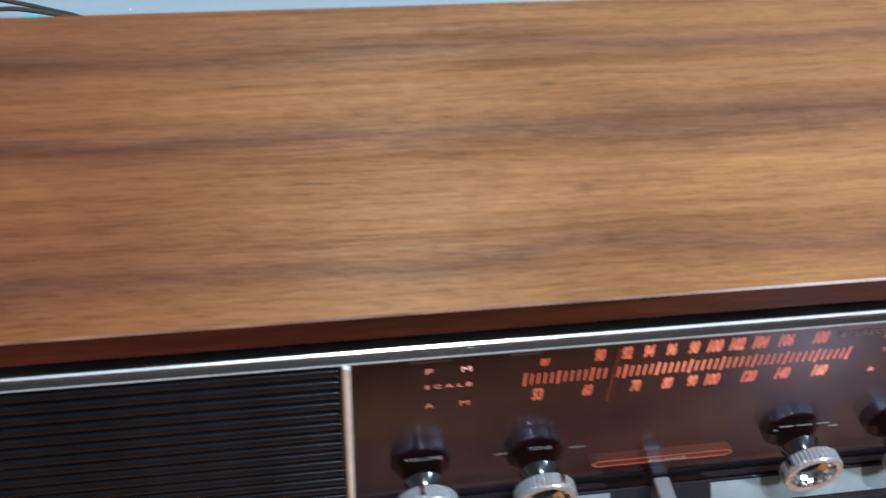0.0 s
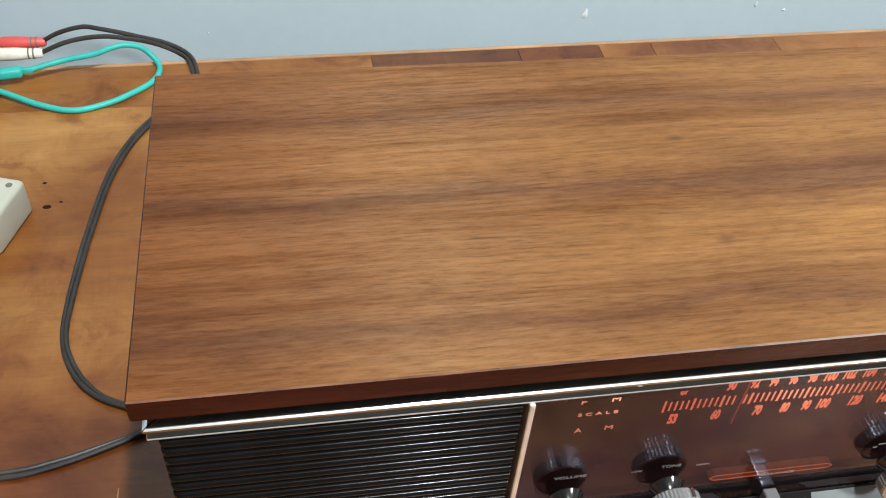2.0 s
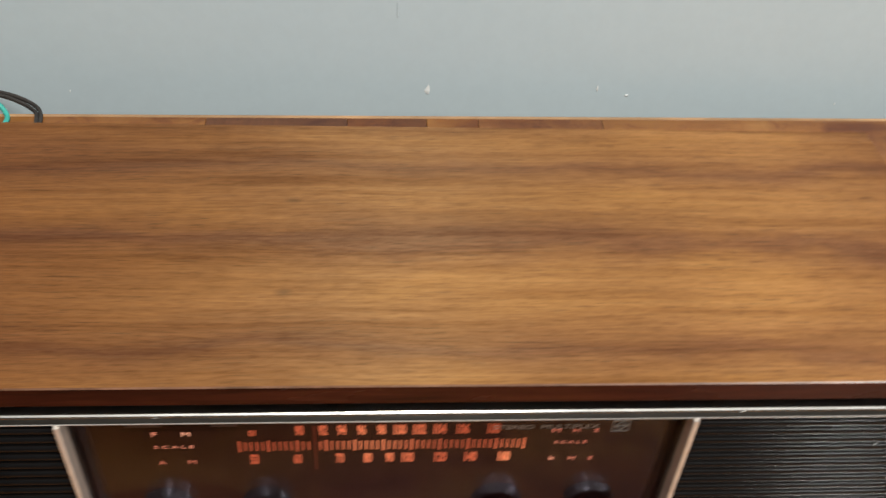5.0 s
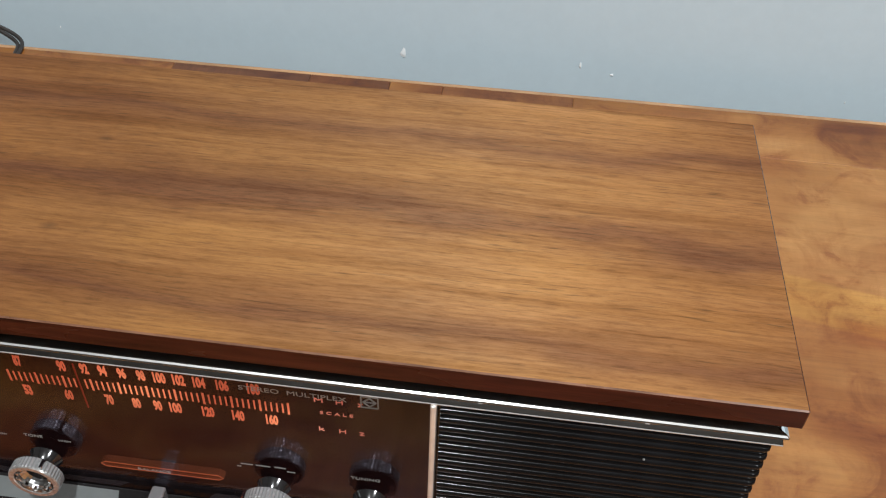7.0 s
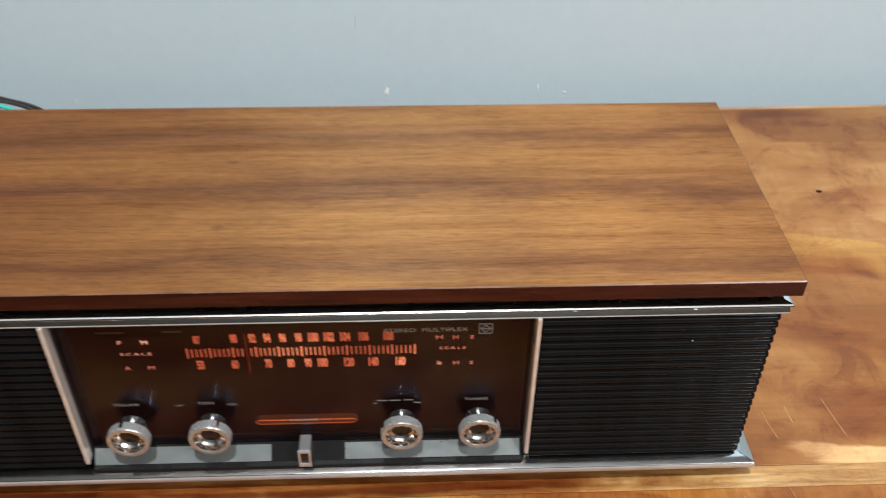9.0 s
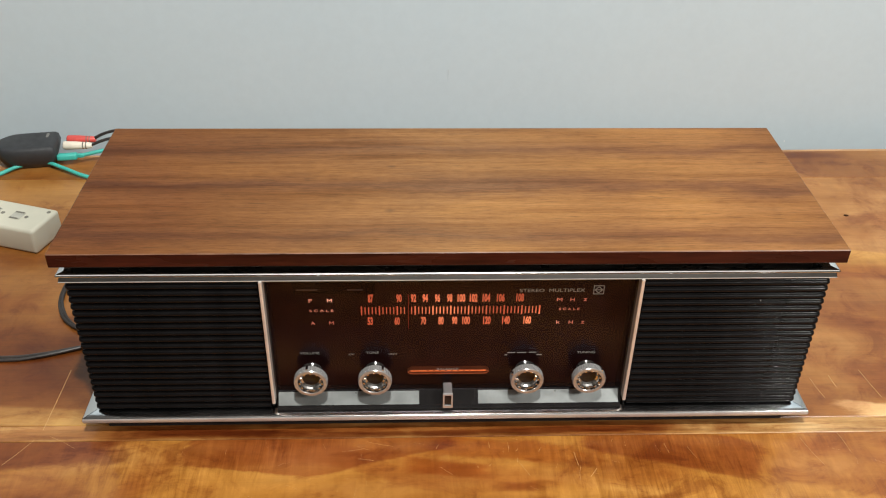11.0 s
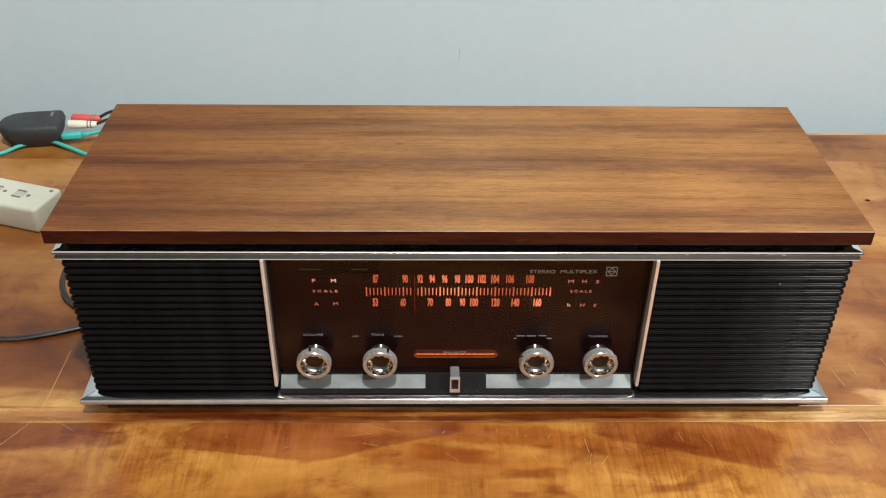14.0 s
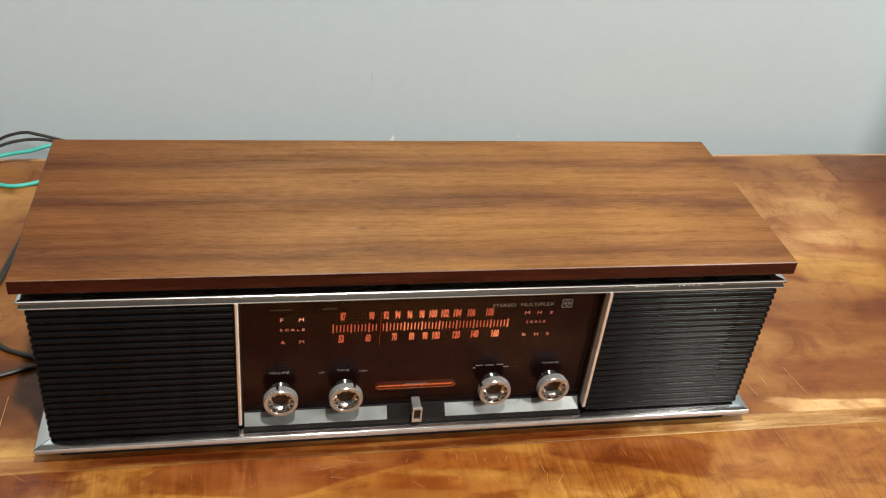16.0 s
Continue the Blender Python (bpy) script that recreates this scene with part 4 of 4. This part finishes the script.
# knobs: knurled ring with a faceted chrome cup, on a thin black neck
def knob(x, z, mark):
    k = part("knob", lathe([(0.0116, 0.0026), (0.0124, 0.0020), (0.0124, -0.0031), (0.0122, -0.0037)], 88, (x, 0, z), knurl=0.00035), M_KNURL, radio, "knurled silver knob with a hollow chrome face")
    part("face_ring", lathe([(0.0125, -0.0036), (0.0121, -0.0042), (0.0100, -0.0042), (0.0096, -0.0038)], 48, (x, 0, z)), M_RING, k, "champagne metal face ring", smooth=True)
    cup = part("cup", lathe([(0.0097, -0.0038), (0.0094, -0.0022), (0.0088, -0.0006), (0.0078, 0.0008), (0.0064, 0.0018)], 22, (x, 0, z)), M_CUP, k, "faceted chrome cup")
    for j in range(11):
        a = radians(mark + j * 360 / 11)
        tab = box(-0.0009, 0.0009, -0.0030, -0.0012, 0.0079, 0.0093, 0.0002, 1)
        bmesh.ops.rotate(tab, verts=tab.verts, cent=(0, 0, 0), matrix=Matrix.Rotation(a, 3, "Y"))
        bmesh.ops.translate(tab, verts=tab.verts, vec=(x, 0, z))
        part("lug", tab, M_CUP, cup)
    part("cap", lathe([(0.0066, 0.0017), (0.0052, 0.0021), (0.0, 0.0022)], 32, (x, 0, z)), M_GLOSS, k, "gloss black centre", smooth=True)
    part("neck", lathe([(0.0117, 0.0025), (0.0066, 0.0031), (0.0051, 0.0040), (0.0053, 0.0052), (0.0062, 0.0072), (0.0074, 0.0092), (0.0083, GLASS_Y - 0.0001)], 36, (x, 0, z)), M_NECK, k, "waisted gloss black neck", smooth=True)
    a = radians(mark)
    c, e = 0.0129 * math.cos(a), 0.0129 * math.sin(a)
    part("pointer", box(x + c - 0.0009, x + c + 0.0009, -0.0030, 0.0018, z + e - 0.0009, z + e + 0.0009, 0.0003, 1), M_CHROME, k)


for x, z, mark in ((-0.1062, 0.8008, 100), (-0.0576, 0.8010, 62), (0.0582, 0.8008, 150), (0.1058, 0.8008, 45)):
    knob(x, z, mark)

# balance slider: chrome tab with a dark window in its end
slider = part("slider", box(-0.0055, 0.0017, -0.0028, 0.0104, 0.7762, 0.7882, 0.0012, 3), M_TABSIDE, radio, "chrome balance slider tab with an open end")
bm = bmesh.new()
for x0, x1, z0, z1 in ((-0.0057, -0.0045, 0.7745, 0.7885), (0.0007, 0.0019, 0.7745, 0.7885), (-0.0045, 0.0007, 0.7745, 0.7768), (-0.0045, 0.0007, 0.7873, 0.7885)):
    box(x0, x1, -0.0044, -0.0026, z0, z1, bm=bm)
part("slider_frame", bm, M_SATIN, slider)
part("slider_window", box(-0.0045, 0.0007, -0.0033, -0.0027, 0.7768, 0.7873), M_GLOSS, slider)

# small bright dents in the trim
for x, y, z in ((0.155, 0.0005, 0.8985), (0.222, 0.0005, 0.8983), (-0.095, 0.0005, 0.8984), (0.085, -0.0056, 0.7662), (0.169, -0.0056, 0.7660), (-0.19, -0.0056, 0.7664), (-0.10, -0.0056, 0.7660)):
    part("dent", box(x - 0.0010, x + 0.0010, y - 0.0002, y + 0.0006, z - 0.0003, z + 0.0003, 0.0002, 1), M_SATIN, radio)

# a fleck of lint on one grille
bm = bmesh.new()
bmesh.ops.create_icosphere(bm, subdivisions=1, radius=0.0006, matrix=Matrix.Translation((0.2250, 0.0014, 0.8729)) @ Matrix.Diagonal((1, 0.7, 1.3, 1)))
part("lint", bm, M_LINT, radio, "white fleck of lint")

# ---- loose things behind and beside the radio ----
cord = thing("mains_cable", (-0.34, 0.2, TABLE), "black rubber mains cable looping on the table", "cable")
CZ = TABLE + 0.0023
route = spline([(-0.20, 0.185, 0.775), (-0.215, 0.26, 0.762), (-0.245, 0.38, CZ), (-0.288, 0.405, CZ), (-0.322, 0.363, CZ), (-0.340, 0.318, CZ), (-0.349, 0.263, CZ), (-0.3535, 0.219, CZ), (-0.3555, 0.185, CZ),
                (-0.3540, 0.167, CZ), (-0.349, 0.152, CZ), (-0.341, 0.138, CZ), (-0.330, 0.127, CZ), (-0.315, 0.119, CZ), (-0.299, 0.111, CZ), (-0.300, 0.105, CZ), (-0.309, 0.1015, CZ), (-0.322, 0.0965, CZ),
                (-0.349, 0.088, CZ), (-0.378, 0.084, CZ), (-0.46, 0.086, CZ), (-0.55, 0.11, CZ), (-0.70, 0.17, CZ)], 8)
bm = bmesh.new()
for sgn in (-1, 1):
    line = []
    for i, p in enumerate(route):
        d = route[min(i + 1, len(route) - 1)] - route[max(i - 1, 0)]
        twist = 0.6 * math.sin(i * 0.11)
        side = Vector((-d.y, d.x, 0)).normalized() * math.cos(twist) + Vector((0, 0, 1)) * math.sin(twist)
        line.append(p + side * 0.00125 * sgn)
    tube(line, 0.00155, 9, 1, bm)
part("sheath", bm, M_CORD, cord, "flat twin-core sheath", smooth=True)

receiver = thing("audio_receiver", (-0.47, 0.44, TABLE), "small charcoal plastic audio receiver with rounded ends", "receiver")
bm = bmesh.new()
rings = []
for z, inset in ((TABLE, 0.009), (TABLE + 0.003, 0.006), (TABLE + 0.010, 0.0022), (TABLE + 0.019, 0.0), (TABLE + 0.0255, 0.0010), (TABLE + 0.0275, 0.0028), (TABLE + 0.0282, 0.0060)):
    loop = []
    x0, x1, y0, y1, r = -0.503 + inset, -0.4345 - inset, 0.4145 + inset, 0.4600 - inset, 0.0230
    for k in range(13):
        a = math.pi / 2 + math.pi * k / 12
        loop.append((x0 + r + r * math.cos(a), (y0 + y1) / 2 + (y1 - y0) / 2 * math.sin(a), z))
    for cx, cy, s in ((x1 - 0.004, y0 + 0.004, -90), (x1 - 0.004, y1 - 0.004, 0)):
        for k in range(4):
            a = radians(s + 30 * k)
            loop.append((cx + 0.004 * math.cos(a), cy + 0.004 * math.sin(a), z))
    rings.append([bm.verts.new(p) for p in loop])
for a, b in zip(rings, rings[1:]):
    for i in range(len(a)):
        j = (i + 1) % len(a)
        bm.faces.new((a[i], a[j], b[j], b[i]))
bm.faces.new(rings[0])
bm.faces.new(rings[-1])
bmesh.ops.recalc_face_normals(bm, faces=bm.faces)
TURN = Matrix.Rotation(radians(9), 3, "Z")
bmesh.ops.rotate(bm, verts=bm.verts, cent=(-0.431, 0.437, 0), matrix=TURN)
part("housing", bm, M_PUCK, receiver, smooth=True)
for k in range(4):
    bm = box(-0.4475 + 0.0, -0.4445, 0.4425 + 0.0026 * k, 0.4443 + 0.0026 * k, TABLE + 0.0281, TABLE + 0.0284)
    bmesh.ops.rotate(bm, verts=bm.verts, cent=(-0.431, 0.437, 0), matrix=TURN)
    part("printed_bar", bm, M_PRINT, receiver)
for y in (0.441, 0.456):
    part("jack", lathe([(0.0, -0.002), (0.0042, -0.002), (0.0042, 0.0), (0.0, 0.0)], 16, (0, 0, 0)), M_WORN, receiver)
    jk = bpy.data.objects[scene.collection.objects[-1].name]
    jk.rotation_euler = (0, 0, radians(90))
    jk.location = Vector((-0.4295, y, TABLE + 0.017)) - ORIGIN[receiver.name]


def rca(name, y, colour, mat, wire):
    """A phono plug lying along x, with its thin black lead."""
    plug = thing(name, (-0.413, y, TABLE + 0.017), colour + " phono plug pushed into the receiver, black lead", "plug", "audio leads")
    bm = lathe([(0.0, 0.0), (0.0046, 0.0), (0.0050, 0.002), (0.0048, 0.012), (0.0042, 0.020), (0.0036, 0.030), (0.0030, 0.032), (0.0, 0.032)], 20, (0, 0, 0))
    bmesh.ops.rotate(bm, verts=bm.verts, cent=(0, 0, 0), matrix=Matrix.Rotation(radians(-90), 3, "Z"))
    bmesh.ops.translate(bm, verts=bm.verts, vec=(-0.430, y, TABLE + 0.017))
    grip = part("grip", bm, mat, plug, smooth=True)
    for k in (0, 1):
        bm = lathe([(0.0040, 0.0), (0.0042, 0.0), (0.0042, 0.0012), (0.0040, 0.0012), (0.0040, 0.0)], 20, (0, 0, 0))
        bmesh.ops.rotate(bm, verts=bm.verts, cent=(0, 0, 0), matrix=Matrix.Rotation(radians(-90), 3, "Z"))
        bmesh.ops.translate(bm, verts=bm.verts, vec=(-0.4085 + k * 0.0035, y, TABLE + 0.017))
        part("groove", bm, M_SLOTHOLE, grip)
    part("lead", tube(wire, 0.0018, 8, 10), M_CORD, plug, "thin black lead", smooth=True)


rca("red_plug", 0.456, "red", M_RED, [(-0.400, 0.456, 0.768), (-0.386, 0.456, 0.775), (-0.369, 0.457, 0.7785), (-0.356, 0.457, 0.7760), (-0.342, 0.458, 0.7715), (-0.328, 0.458, 0.7670), (-0.314, 0.459, 0.7620), (-0.302, 0.458, 0.7565),
                                      (-0.294, 0.454, 0.7525), (-0.289, 0.443, 0.7518), (-0.285, 0.420, 0.7518), (-0.275, 0.36, 0.7518), (-0.25, 0.25, 0.765), (-0.23, 0.18, 0.80)])
rca("cream_plug", 0.441, "cream", M_CREAM, [(-0.400, 0.441, 0.767), (-0.384, 0.445, 0.772), (-0.369, 0.448, 0.7740), (-0.353, 0.450, 0.7738), (-0.337, 0.452, 0.7700), (-0.324, 0.454, 0.7655), (-0.312, 0.455, 0.7600), (-0.301, 0.453, 0.7545),
                                            (-0.2945, 0.448, 0.7518), (-0.291, 0.437, 0.7518), (-0.2875, 0.415, 0.7518), (-0.279, 0.36, 0.7518), (-0.252, 0.25, 0.761), (-0.226, 0.18, 0.80)])

usb = thing("teal_usb_cable", (-0.38, 0.41, TABLE), "teal rubber charging cable looping on the table", "cable")
bm = box(-0.434, -0.412, 0.4200, 0.4280, TABLE + 0.007, TABLE + 0.0145, 0.0022, 3)
for v in bm.verts:
    v.co.y += (v.co.x + 0.434) * 0.14
part("connector", bm, M_TEAL, usb, "teal moulded connector", smooth=True)
part("strain_relief", box(-0.4125, -0.405, 0.4262, 0.4302, TABLE + 0.0085, TABLE + 0.013, 0.001), M_TEAL, usb, smooth=True)
part("cable", tube([(-0.406, 0.429, 0.761), (-0.382, 0.436, 0.7635), (-0.362, 0.438, 0.7660), (-0.349, 0.441, 0.7690), (-0.339, 0.444, 0.7695), (-0.329, 0.447, 0.7655), (-0.322, 0.447, 0.7590), (-0.316, 0.441, 0.7535), (-0.315, 0.430, 0.7525), (-0.320, 0.418, 0.7525), (-0.330, 0.408, 0.7525), (-0.348, 0.395, 0.7525),
                    (-0.373, 0.387, 0.7525), (-0.398, 0.394, 0.754), (-0.424, 0.408, 0.756), (-0.450, 0.420, 0.757), (-0.476, 0.413, 0.755), (-0.500, 0.396, 0.7525), (-0.540, 0.40, 0.7525), (-0.575, 0.385, 0.7525), (-0.56, 0.355, 0.7525),
                    (-0.52, 0.345, 0.7525), (-0.490, 0.352, 0.7525), (-0.487, 0.368, 0.7525), (-0.51, 0.375, 0.756), (-0.60, 0.36, 0.7525)], 0.0022, 10, 8), M_TEAL, usb, smooth=True)

# extension lead block, turned a little
strip = thing("power_strip", (-0.50, 0.30, TABLE), "aged ivory plastic power strip with flat-pin sockets", "power strip")
SM = Matrix.Translation((-0.3865, 0.2845, TABLE)) @ Matrix.Rotation(radians(-18.4), 4, "Z")


def on_strip(bm):
    bm.transform(SM)
    return bm


L, W, HH = 0.24, 0.044, 0.0270
part("casing", on_strip(box(-L, 0.0, -W, 0.0, 0.0, HH, 0.0036, 4)), M_IVORY, strip, smooth=True)
for k in range(6):
    sx = -0.0325 - 0.0275 * k
    sock = part("socket", on_strip(box(sx - 0.0060, sx + 0.0060, -W / 2 - 0.0062, -W / 2 + 0.0062, HH, HH + 0.0004, 0.0002, 1)), M_SHUTTER, strip, "grey socket shutter")
    for dy in (-0.0054, 0.0054):
        part("slot", on_strip(box(sx - 0.0055, sx + 0.0045, -W / 2 + dy - 0.0011, -W / 2 + dy + 0.0011, HH + 0.0004, HH + 0.0006)), M_SLOTHOLE, sock)
    bm = bmesh.new()
    bmesh.ops.create_cone(bm, cap_ends=True, segments=14, radius1=0.0021, radius2=0.0021, depth=0.0004, matrix=Matrix.Translation((sx + 0.0105, -W / 2, HH + 0.0002)))
    part("earth_hole", on_strip(bm), M_SLOTHOLE, strip)
bm = bmesh.new()
bmesh.ops.create_cone(bm, cap_ends=True, segments=14, radius1=0.0022, radius2=0.0020, depth=0.0004, matrix=Matrix.Translation((-0.0065, -0.0075, HH + 0.0001)))
part("screw", on_strip(bm), M_SLOTHOLE, strip)
